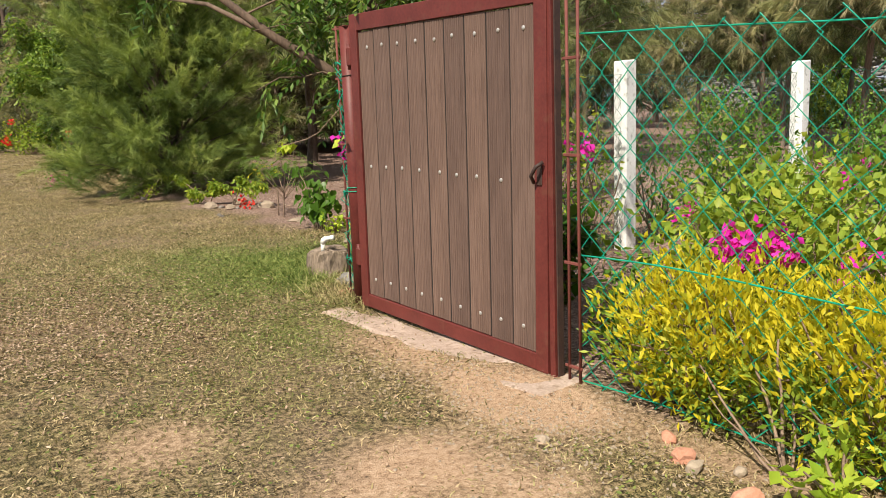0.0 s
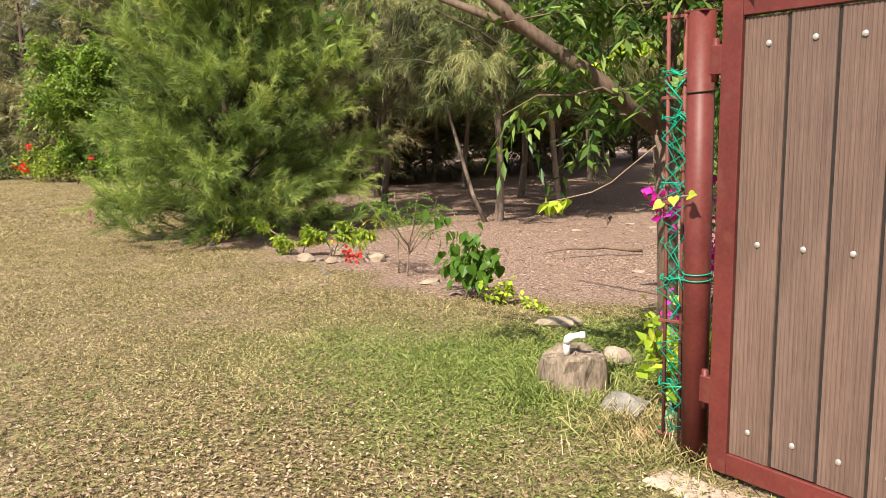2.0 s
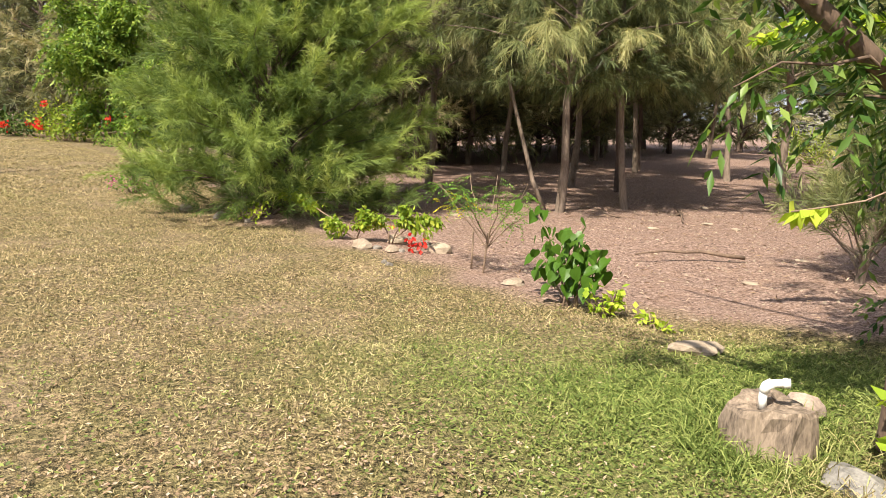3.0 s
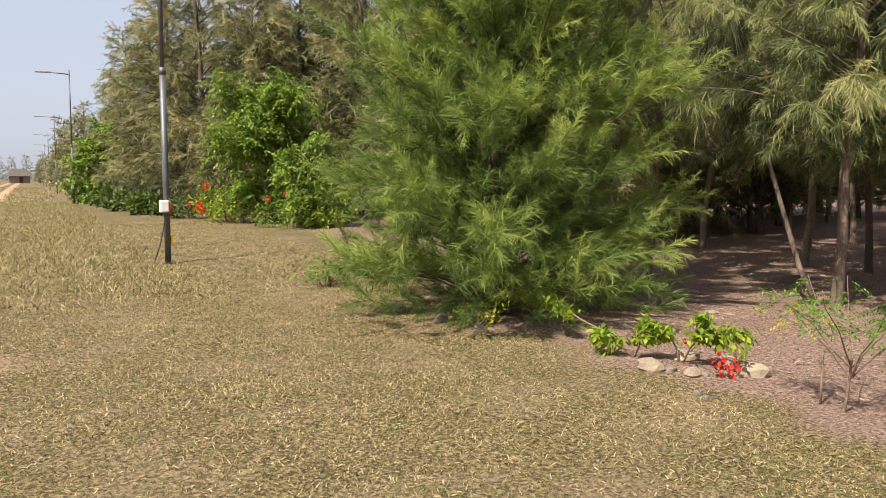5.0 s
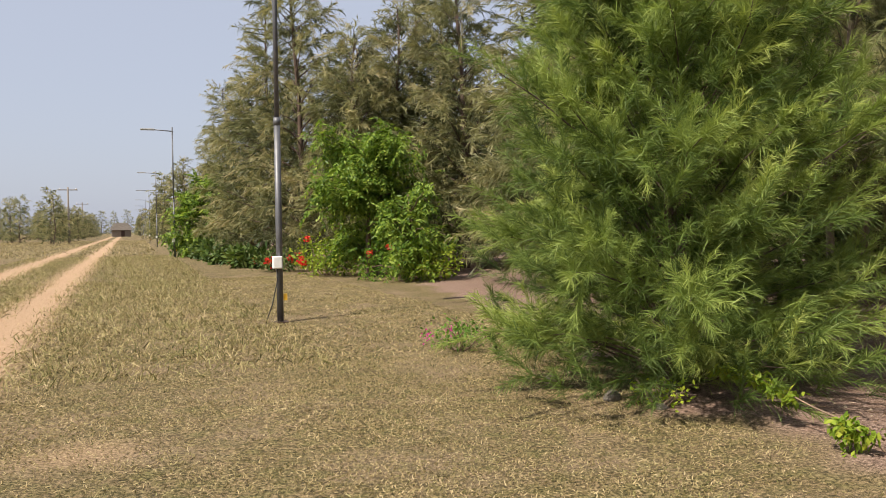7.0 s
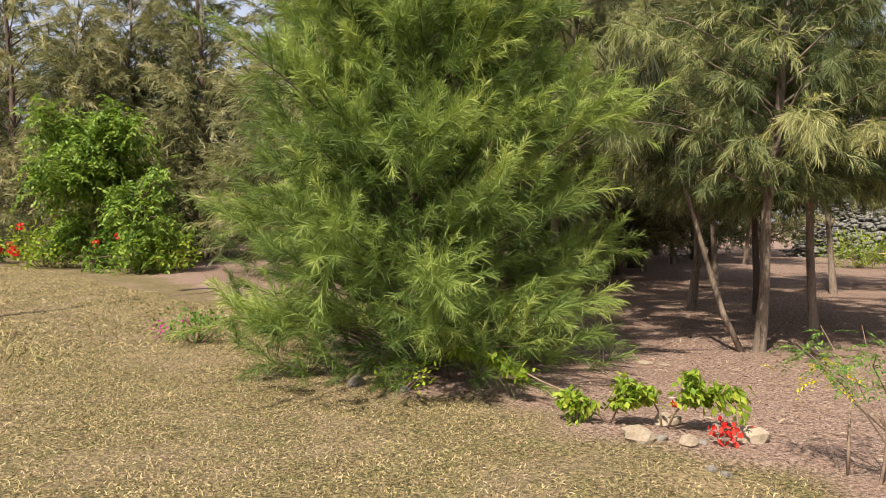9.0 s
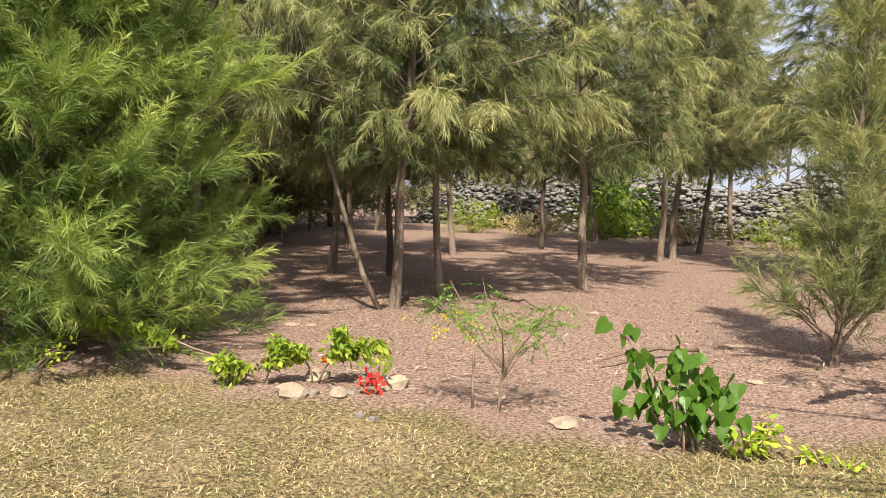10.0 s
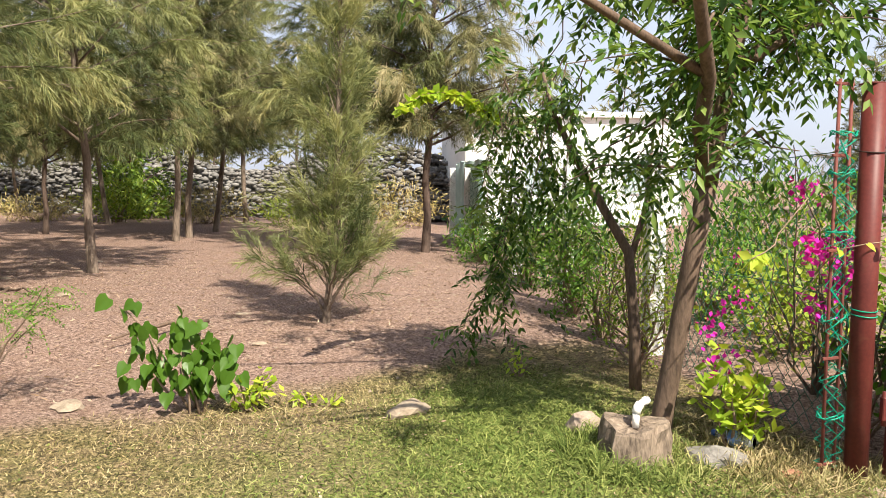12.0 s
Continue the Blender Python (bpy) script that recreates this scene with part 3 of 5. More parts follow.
def wire_tangle():
    """Green wire wound loosely up the ladder post by the hinge."""
    t = thing("wire_tangle", 2.86, 5.815, GZ(2.93, 5.86), label="tangled green coated wire wound up the ladder post", category="wire")
    rng = np.random.default_rng(11)
    for k in range(4):
        z, pts, side = 0.05, [], rng.choice([-1, 1])
        while z < 1.62:
            pts.append((rng.normal(0, 0.014), side * rng.uniform(0.03, 0.075), z))
            side = -side
            z += rng.uniform(0.035, 0.12)
        tube("wire", pts, 0.0032, M_PVC_GREEN, t, 5)
    for z in (0.3, 0.75, 1.15, 1.42, 1.6):
        pts = [(0.03 * math.cos(a) * rng.uniform(.6, 1.4), 0.065 * math.sin(a), z + rng.normal(0, 0.012)) for a in np.linspace(0, 12, 26)]
        tube("knot", pts, 0.0032, M_PVC_GREEN, t, 5)


wire_tangle()


def white_post(x, y, h, w=0.135):
    t = thing("fence_post", x, y, GZ(x, y) - 0.04, random.uniform(-4, 4), "whitewashed square concrete fence post, peeling", "fence post", "white fence posts")
    bm = box(w, w, h, 0.008, (0, 0, h / 2))
    for v in bm.verts:
        if v.co.z > h * 0.9:
            v.co.z += 0.01 * (v.co.x > 0)
    part("shaft", bm, M_WHITEPOST, t)
    return t


for wx, wy in ((5.45, 5.70), (8.02, 5.69), (10.6, 5.72), (13.15, 5.74), (15.7, 5.74), (18.2, 5.74)):
    white_post(wx, wy, 1.62)


def shade_net(x0, x1, y, top):
    """A pale sagging net tied along the far fence, in shallow folds."""
    m = surface("pale_teal_net", (0.40, 0.56, 0.53), (0.62, 0.76, 0.73), 3, 60, 0.8, 0.2, 0.004)
    t = thing("shade_net", x0, y, 0.03, label="pale teal shade net tied along the far fence", category="net")
    n = 60
    vs = [(u * (x1 - x0), 0.05 * math.sin(u * 55) + 0.02 * math.sin(u * 131) + d, (0.0 if k == 0 else top + 0.04 * math.sin(u * 19))) for d in (0, 0.006) for k in range(2) for u in np.linspace(0, 1, n)]
    fs = [(i, i + 1, n + i + 1, n + i) for i in range(n - 1)] + [(2 * n + i, 3 * n + i, 3 * n + i + 1, 2 * n + i + 1) for i in range(n - 1)]
    fs += [(n + i, n + i + 1, 3 * n + i + 1, 3 * n + i) for i in range(n - 1)]
    part("net", mesh_of("net", vs, fs), m, t)


shade_net(14.3, 18.1, 5.66, 1.62)


# ---- she-oak trees ----
def tube_set(paths, sides=5):
    return joined([tube_arrays(p, r, sides, False) for p, r in paths])


def casuarina(seed, height, spread, crown_from, branches, tails, needles, needle_len, width, trunk_r, rise, droop, lean=(0, 0), taper=1.0, stems=1, tail=0.6, fan=0.45, hang=0.0, low=1.0, inner=0, up=0.3):
    """Trunk, limbs and needle plumes of a she-oak, as arrays round its foot. Each plume is a thin twig set all round with needles."""
    rng = np.random.default_rng(seed)
    limbs, P, D, T, trunks = [], [], [], [], []
    for s in range(stems):
        off = np.array([0, 0, 0.0]) if s == 0 else np.array([*rng.normal(0, 0.2, 2), 0])
        top = np.array([lean[0], lean[1], height * (1 if s == 0 else 0.85)]) + off * 2.5
        tp = bend(off + np.array([0, 0, -0.08]), top, 11, 0.035 * height / 5, rng)
        trunks.append((tp, np.linspace(trunk_r, trunk_r * 0.18, 11) * np.array([1.25] + [1] * 10)))
    for b in range(branches):
        tp, tr = trunks[b % stems]
        u = (b + rng.uniform(0, 1)) / branches
        h = crown_from + (1 - crown_from) * u ** 1.25
        i = h * 10
        k = min(int(i), 9)
        p0 = tp[k] + (tp[k + 1] - tp[k]) * (i - k)
        az = b * 2.39996 + rng.normal(0, 0.35)
        reach = spread * (1 - 0.8 * u ** taper) * rng.uniform(0.5, 1.15) * (1 - (1 - low) * 0.3 * max(0, 1 - u * 4))
        d = np.array([math.cos(az), math.sin(az), rise * rng.uniform(0.5, 1.25) * (low + (1 - low) * min(1, u * 2.2)) + 0.5 * u])
        d /= np.linalg.norm(d)
        path = bend(p0, p0 + d * reach, 6, 0.025 * reach, rng, -0.08 * reach)
        limbs.append((path, np.linspace(max(trunk_r * 0.36 * (1 - 0.6 * u), 0.009), 0.004, 6)))
        m = max(4, int(tails * reach / spread))
        t = np.append(rng.uniform(0.22, 1.0, m - 1) ** 0.75, 1.0)
        idx = np.minimum((t * 5).astype(int), 4)
        along = unit(path[idx + 1] - path[idx])
        P.append(path[idx] + (path[idx + 1] - path[idx]) * (t * 5 - idx)[:, None])
        D.append(unit(along * 0.75 + rng.normal(0, 0.42, (m, 3)) + np.array([0, 0, up - hang])))
        # paler towards limb ends: young growth, and outer-crown light put into the tone
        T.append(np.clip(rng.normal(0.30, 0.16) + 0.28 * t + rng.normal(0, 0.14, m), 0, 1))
    if inner:       # inner plumes near the stems, toned dark to stand in for crown shade
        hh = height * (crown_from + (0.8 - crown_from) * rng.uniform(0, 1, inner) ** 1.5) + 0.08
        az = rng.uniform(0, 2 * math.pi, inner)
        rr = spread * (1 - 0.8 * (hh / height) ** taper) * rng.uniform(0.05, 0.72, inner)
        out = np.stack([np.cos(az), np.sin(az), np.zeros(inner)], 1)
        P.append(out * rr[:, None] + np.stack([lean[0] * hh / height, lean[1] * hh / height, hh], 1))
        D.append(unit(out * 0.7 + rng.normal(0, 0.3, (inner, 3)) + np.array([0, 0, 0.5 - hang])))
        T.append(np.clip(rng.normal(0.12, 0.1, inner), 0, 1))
    P, D, T = np.concatenate(P), np.concatenate(D), np.concatenate(T)
    n = len(P)
    tl = (tail * rng.uniform(0.55, 1.25, n))[:, None]
    s = np.linspace(0.04, 1, needles)[None] + rng.normal(0, 0.02, (n, needles))
    bow = np.array([0, 0, 1.0])
    base = P[:, None] + D[:, None] * (s * tl)[..., None] - bow * ((s ** 2) * tl * 0.35 * droop)[..., None]
    axis = unit(D[:, None] - bow * (0.7 * droop * s)[..., None])
    dirs = unit(axis + rng.normal(0, fan, (n, needles, 3)))
    ln = needle_len * rng.uniform(0.7, 1.2, (n, needles)) * (1.15 - 0.5 * s)
    nv, ntri = ribbons(base.reshape(-1, 3), dirs.reshape(-1, 3), ln.ravel(), width, np.full(n * needles, droop * 0.6), rng)
    under = nv[:, 2] < 0.03
    nv[under, 2] = 0.03 + rng.uniform(0, 0.03, under.sum())
    # plume bases darker than tips, shade between plumes put into the tone
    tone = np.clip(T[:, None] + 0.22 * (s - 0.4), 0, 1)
    return tube_set(trunks, 9), limbs, (nv, ntri, np.repeat(tone.ravel(), 5))


def tree_thing(name, arrays, bark, leaf, x, y, rz, label, category, group="", scale=1.0, split=True):
    t = thing(name, x, y, GZ(x, y), rz, label, category, group)
    t.scale = (scale, scale, scale)
    trunk, limbs, crown = arrays
    smooth(part("trunk", mesh_np("trunk", *trunk), bark, t))
    if split:
        for p, r in limbs:
            part("limb", mesh_np("limb", *tube_arrays(p, r, 4, False)), bark, t)
    else:
        part("branchwork", mesh_np("branchwork", *tube_set(limbs, 4)), bark, t)["kind"] = "stuff"
    me = mesh_np("crown", crown[0], crown[1])
    me.attributes.new("tone", "FLOAT", "POINT").data.foreach_set("value", crown[2].astype(np.float32))
    part("crown", me, leaf, t)
    return t


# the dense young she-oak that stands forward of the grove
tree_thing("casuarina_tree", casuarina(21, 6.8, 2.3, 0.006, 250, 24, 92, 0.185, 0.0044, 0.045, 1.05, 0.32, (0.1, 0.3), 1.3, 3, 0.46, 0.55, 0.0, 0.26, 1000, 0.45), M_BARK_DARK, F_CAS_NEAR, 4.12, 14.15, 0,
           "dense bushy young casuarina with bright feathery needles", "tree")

# slender grove trees: four builds near, three coarser ones far off, all copied
GROVE = "slender casuarina grove"
protos = []
for k, (seed, h, sp, cf, lean, x, y, rz) in enumerate(((31, 7.4, 2.1, 0.22, (0.3, 0.2), 10.58, 11.46, 0), (32, 6.6, 1.9, 0.26, (-0.5, 0.1), 18.5, 14.9, 40), (33, 8.0, 2.1, 0.22, (0.1, -0.4), 10.44, 15.56, 80), (34, 7.0, 1.9, 0.27, (0.6, 0.5), 15.05, 15.62, 10))):
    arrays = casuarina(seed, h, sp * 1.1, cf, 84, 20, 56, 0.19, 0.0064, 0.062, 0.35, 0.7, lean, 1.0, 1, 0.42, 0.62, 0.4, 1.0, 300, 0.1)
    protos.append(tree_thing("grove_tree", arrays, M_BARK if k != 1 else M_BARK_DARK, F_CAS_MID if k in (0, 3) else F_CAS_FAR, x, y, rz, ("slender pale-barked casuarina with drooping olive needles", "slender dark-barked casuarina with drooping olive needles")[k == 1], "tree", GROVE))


def grove(k, x, y, rz, scale=1.0, source=None):
    o = copy_thing((source or protos)[k], pose(x, y, GZ(x, y), 0, 0, rz))
    o.scale = (scale, scale, scale)
    return o


for k, x, y, rz, sc in ((0, 7.63, 12.79, 200, 0.95), (3, 8.95, 12.86, 130, 0.85), (2, 16.1, 11.57, 70, 1.05), (0, 16.9, 11.45, 300, 1.1), (1, 10.63, 14.59, 10, 0.9), (3, 19.2, 11.3, 190, 1.05), (2, 7.38, 15.6, 35, 0.9), (0, 14.85, 18.0, 60, 1.0),
                        (1, 15.6, 18.6, 240, 1.0), (3, 21.9, 14.5, 30, 1.1), (0, 13.95, 23.35, 200, 1.1), (1, 19.3, 23.5, 80, 1.1), (2, 21.4, 23.8, 300, 1.15), (3, 14.2, 8.28, 170, 1.1), (1, 13.9, 6.75, 20, 1.2), (3, 23.5, 22.6, 200, 1.1),
                        (0, 10.2, 21.0, 15, 1.15), (2, 12.6, 21.6, 100, 1.2), (1, 15.8, 21.6, 260, 1.15), (3, 9.0, 22.6, 330, 1.2), (0, 17.6, 22.0, 140, 1.2), (2, 11.2, 24.6, 220, 1.25), (1, 14.9, 25.4, 50, 1.2), (3, 17.2, 26.0, 90, 1.25), (0, 11.6, 18.9, 290, 1.0), (1, 8.8, 18.2, 155, 1.05), (2, 22.6, 11.0, 250, 1.1), (0, 27.5, 19.0, 120, 0.9)):
    grove(k, x, y, rz, sc)

# one slanting, nearly bare sapling trunk beside the first grove tree
sap = thing("leaning_sapling", 7.47, 12.87, GZ(7.47, 12.87), label="thin pale leaning casuarina sapling with sparse needles", category="tree")
rng = np.random.default_rng(19)
tube("trunk", bend((0, 0, -0.05), (-0.55, 1.05, 3.4), 8, 0.03, rng), np.linspace(0.035, 0.012, 8), M_BARK, sap, 8)
pp = np.array([-0.55, 1.05, 3.4]) * rng.uniform(0.65, 1.0, (140, 1)) + rng.normal(0, 0.22, (140, 3))
dd = unit(rng.normal(0, 1, (140, 3)))
pp, dd = np.repeat(pp, 14, 0), unit(np.repeat(dd, 14, 0) + rng.normal(0, 0.4, (1960, 3)))
part("crown", mesh_np("crown", *ribbons(pp, dd, 0.3, 0.008, 1.1, rng)), F_CAS_FAR, sap)

far = []
for k, (seed, h, sp, cf, x, y) in enumerate(((51, 8.0, 2.6, 0.04, 9.5, 24.0), (52, 7.0, 2.4, 0.08, 13.5, 25.5), (53, 9.0, 2.8, 0.05, 17.5, 24.5))):
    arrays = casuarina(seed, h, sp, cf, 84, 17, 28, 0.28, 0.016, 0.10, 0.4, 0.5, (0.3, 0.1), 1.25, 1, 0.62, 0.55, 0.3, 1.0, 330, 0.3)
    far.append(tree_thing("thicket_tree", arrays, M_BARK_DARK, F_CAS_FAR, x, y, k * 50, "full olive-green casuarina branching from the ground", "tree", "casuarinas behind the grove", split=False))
rng = np.random.default_rng(8)
for row in range(5):          # behind the clearing
    for col in range(4):
        grove(int(rng.integers(3)), 11.0 + col * 4.2 + rng.normal(0, 0.8), 28.5 + row * 6 + rng.normal(0, 1.2), rng.uniform(0, 360), rng.uniform(0.9, 1.2), far)
for k, (x, y, sc) in enumerate(((9.4, 21.6, 0.95), (9.6, 25.0, 1.2), (10.8, 34.5, 1.3), (9.4, 38.5, 1.25), (6.9, 37.0, 1.2), (6.4, 42.0, 1.5), (6.2, 48.0, 1.45), (5.8, 55.0, 1.4), (5.4, 63.0, 1.2), (5.4, 72.0, 1.0), (5.0, 82.0, 0.95), (4.6, 94.0, 0.95),
                                 (9.8, 39.0, 1.45), (9.8, 46.0, 1.45), (9.0, 60.0, 1.4))):
    grove(k % 3, x, y, rng.uniform(0, 360), sc, far)
distant = []
for k, (seed, h, sp, x, y) in enumerate(((55, 8.0, 2.8, 4.0, 106.0), (56, 9.0, 3.0, 3.2, 125.0))):
    arrays = casuarina(seed, h, sp, 0.05, 36, 6, 12, 0.5, 0.07, 0.10, 0.4, 0.5, (0.3, 0.1), 1.25, 1, 1.0, 0.4, 0.3, 1.0, 50, 0.3)
    distant.append(tree_thing("distant_tree", arrays, M_BARK_DARK, F_CAS_FAR, x, y, k * 50, "distant olive-green casuarina beside the track", "tree", "distant casuarinas", split=False))
for k in range(18):           # along the far track
    y = 108 + k * 17
    grove(int(rng.integers(2)), road_x(y) + 9.5 + rng.normal(0, 1), y, rng.uniform(0, 360), rng.uniform(0.75, 1.0), distant)
for k in range(64):
    y = 128 + k * 3.6
    grove(int(rng.integers(2)), road_x(y) - 5.0 - rng.uniform(0, 1) ** 1.2 * 18, y, rng.uniform(0, 360), rng.uniform(0.6, 0.85), distant)
for k in range(8):
    grove(int(rng.integers(2)), -40 + k * 6, 400 + rng.uniform(0, 40), rng.uniform(0, 360), rng.uniform(1.0, 1.5), distant)
for k in range(12):           # beyond the stone bank
    grove(int(rng.integers(2)), 33 + rng.uniform(0, 9), -2 + k * 3.0 + rng.normal(0, 0.8), rng.uniform(0, 360), rng.uniform(0.6, 0.85), distant)
for x, y, sc in ((19.0, 23.5, 1.1), (22.0, 26.0, 1.2), (25.0, 25.5, 1.0), (20.5, 29.0, 1.2), (27.5, 29.0, 1.2), (16.0, 21.5, 0.9), (12.5, 22.5, 1.0), (30.0, 26.0, 1.2)):
    grove(int(rng.integers(3)), x, y, rng.uniform(0, 360), sc, far)
for k in range(7):            # far side of the garden
    grove(int(rng.integers(3)), 12 + k * 3.4 + rng.normal(0, 0.6), -9 - rng.uniform(0, 8), rng.uniform(0, 360), rng.uniform(0.7, 1.0), far)

# young wispy she-oak standing alone in the clearing
tree_thing("young_casuarina", casuarina(41, 3.6, 0.85, 0.03, 110, 11, 54, 0.16, 0.0038, 0.034, 1.5, 0.35, (0.1, -0.1), 0.8, 1, 0.38, 0.5, 0.0, 0.75, 40, 0.65), M_BARK, F_CAS_MID, 6.79, 8.28, 0, "wispy young casuarina standing alone on bare earth", "tree")


# ---- broad-leaved plants ----
def twig_leaves(path, count, length, width, rng, spread=0.9, hang=0.35, start=0.1):
    """Leaves set along a twig, to both sides, hanging a little."""
    path = np.asarray(path)
    t = rng.uniform(start, 1.0, count) * (len(path) - 1)
    i = np.minimum(t.astype(int), len(path) - 2)
    p = path[i] + (path[i + 1] - path[i]) * (t - i)[:, None]
    d = unit(unit(path[i + 1] - path[i]) * 0.5 + rng.normal(0, spread, (count, 3)) - np.array([0, 0, hang]))
    nrm = unit(np.array([0, 0, 1.0]) + rng.normal(0, 0.45, (count, 3)))
    return p, d, nrm, length * rng.uniform(0.65, 1.2, count), width * rng.uniform(0.7, 1.2, count)


def pinnate(P, D, rng, pairs=6, length=0.2, leaflet=0.055, wide=0.019, sag=0.5):
    """Feather leaves: a drooping rachis with pairs of leaflets."""
    out = []
    n = len(P)
    D = unit(D)
    S = unit(np.cross(D, np.array([0, 0, 1.0]) + rng.normal(0, 0.3, (n, 3))))
    for k in range(pairs):
        f = 0.2 + 0.8 * k / (pairs - 1)
        c = P + D * (length * f) - np.array([0, 0, 1.0]) * (sag * length * f * f)
        for s in (-1, 1):
            d = unit(S * s + D * 0.55 + rng.normal(0, 0.16, (n, 3)) - np.array([0, 0, 0.45]))
            out.append(leaves(c, d, unit(np.array([0, 0, 1.0]) + rng.normal(0, 0.35, (n, 3))), leaflet * rng.uniform(0.75, 1.2, n), wide))
    return joined(out)


def neem_tree():
    """The leaning roadside tree behind the stump, forked at head height, with hanging feather leaves."""
    rng = np.random.default_rng(61)
    t = thing("neem_tree", 3.52, 6.26, GZ(3.52, 6.26), label="leaning forked tree with glossy hanging feather leaves", category="tree")
    o = np.array([3.52, 6.26, 0.0])
    at = lambda *p: np.array(p) - o
    trunk = [at(3.54, 6.38, -0.1), at(3.52, 6.36, 0.1), at(3.46, 6.33, 0.45), at(3.40, 6.29, 0.86), at(3.30, 6.25, 1.36)]
    tube("trunk", trunk, [0.075, 0.058, 0.052, 0.05, 0.049], M_BARK_BROWN, t, 12)
    stems = [[at(3.30, 6.25, 1.33), at(3.28, 6.2, 1.7), at(3.28, 6.1, 2.2), at(3.4, 6.0, 2.9), at(3.5, 5.9, 3.6)],
             [at(3.30, 6.26, 1.35), at(3.02, 6.42, 1.60), at(2.72, 6.52, 1.80), at(2.35, 6.75, 2.15), at(2.0, 7.1, 2.6)],
             [at(3.25, 6.18, 1.9), at(3.5, 5.6, 2.3), at(3.7, 5.0, 2.6)],
             [at(3.28, 6.15, 2.1), at(3.8, 6.7, 2.55), at(4.4, 7.0, 2.75)],
             [at(3.4, 6.0, 2.7), at(3.0, 7.0, 3.2), at(2.9, 7.8, 3.3)],
             [at(3.29, 6.2, 1.85), at(3.3, 5.8, 2.12), at(3.4, 5.3, 2.25)],
             [at(2.35, 6.75, 2.15), at(2.2, 7.2, 2.3), at(2.1, 7.6, 2.25)],
             [at(2.72, 6.52, 1.80), at(2.5, 7.2, 2.1), at(2.3, 7.7, 2.2)],
             [at(3.28, 6.1, 2.2), at(3.9, 5.9, 2.5), at(4.5, 5.6, 2.7)]]
    for k, s in enumerate(stems):
        r = 0.047 if k < 2 else 0.024
        tube("limb", s, np.linspace(r, r * 0.4, len(s)), M_BARK_BROWN, t, 8)
    P, D, paths = [], [], []
    for k, s in enumerate(stems):
        s = np.array(s)
        for j in range((14, 4, 12, 9, 3, 5, 1, 0, 9)[k]):
            i = rng.integers(1 if k else 2, len(s))
            p0 = s[i - 1] + (s[i] - s[i - 1]) * rng.uniform(0.2, 1)
            d = unit(rng.normal(0, 1, 3) * np.array([1, 1, 0.4]) + np.array([0.0, 0.15, 0.1]))
            ln = rng.uniform(0.35, 0.95)
            path = bend(p0, p0 + d * ln + np.array([0, 0, -0.15]), 5, 0.03, rng, -0.08)
            paths.append((path, np.linspace(0.009, 0.003, 5)))
            m = int(11 * ln / 0.6)
            u = rng.uniform(0.15, 1, m) * 4
            q = np.minimum(u.astype(int), 3)
            P.append(path[q] + (path[q + 1] - path[q]) * (u - q)[:, None])
            D.append(unit(unit(path[q + 1] - path[q]) * 0.4 + rng.normal(0, 0.7, (m, 3)) - np.array([0, 0, 0.25])))
    # long hanging sprays
    for x, y, z, n in ((4.9, 6.95, 2.1, 5), (5.0, 6.8, 1.85, 4), (5.1, 6.7, 1.4, 2), (5.1, 6.9, 1.0, 4), (4.75, 6.7, 2.2, 4), (4.35, 6.1, 1.95, 2), (4.3, 5.8, 1.85, 2)):
        p0 = at(x, y, z)
        for j in range(n):
            a = p0 + rng.normal(0, 0.13, 3)
            path = bend(a, a + np.array([rng.normal(0, 0.2), rng.normal(0.1, 0.2), -rng.uniform(0.4, 1.05)]), 6, 0.04, rng)
            path[:, 2] = np.maximum(path[:, 2], 0.22)
            paths.append((path, np.linspace(0.005, 0.002, 6)))
            m = 11
            u = rng.uniform(0, 1, m) * 5
            q = np.minimum(u.astype(int), 4)
            P.append(path[q] + (path[q + 1] - path[q]) * (u - q)[:, None])
            D.append(unit(rng.normal(0, 1, (m, 3)) - np.array([0, 0, 0.5])))
    for p, r in paths:
        part("twig", mesh_np("twig", *tube_arrays(p, r, 4, False)), M_BARK_BROWN, t)
    P, D = np.concatenate(P), np.concatenate(D)
    part("crown", mesh_np("crown", *pinnate(P, D, rng, 6, 0.26, 0.086, 0.028)), F_NEEM, t)
    # thin second stem that bears the hanging sprays
    t2 = thing("thin_tree", 4.45, 6.17, GZ(4.45, 6.17), label="thin reddish leaning stem with dark hanging leaves", category="tree")
    tube("trunk", [(0.02, 0, -0.1), (0.02, 0.02, 0.4), (0.06, 0.06, 0.9), (0.18, 0.3, 1.35), (0.35, 0.5, 1.8), (0.5, 0.55, 2.1)], [0.046, 0.038, 0.034, 0.028, 0.018, 0.01], M_BARK_BROWN, t2, 10)
    tube("limb", [(0.05, 0.05, 0.85), (0.2, -0.1, 1.2), (0.5, -0.25, 1.7)], [0.022, 0.018, 0.008], M_BARK_BROWN, t2, 8)
    q = np.array([0.35, 0.5, 1.45]) + rng.normal(0, 1, (60, 3)) * np.array([0.26, 0.26, 0.4])
    part("crown", mesh_np("crown", *pinnate(q, rng.normal(0, 1, (60, 3)) - np.array([0, 0, 0.6]), rng, 6, 0.25, 0.08, 0.025)), F_NEEM, t2)


neem_tree()


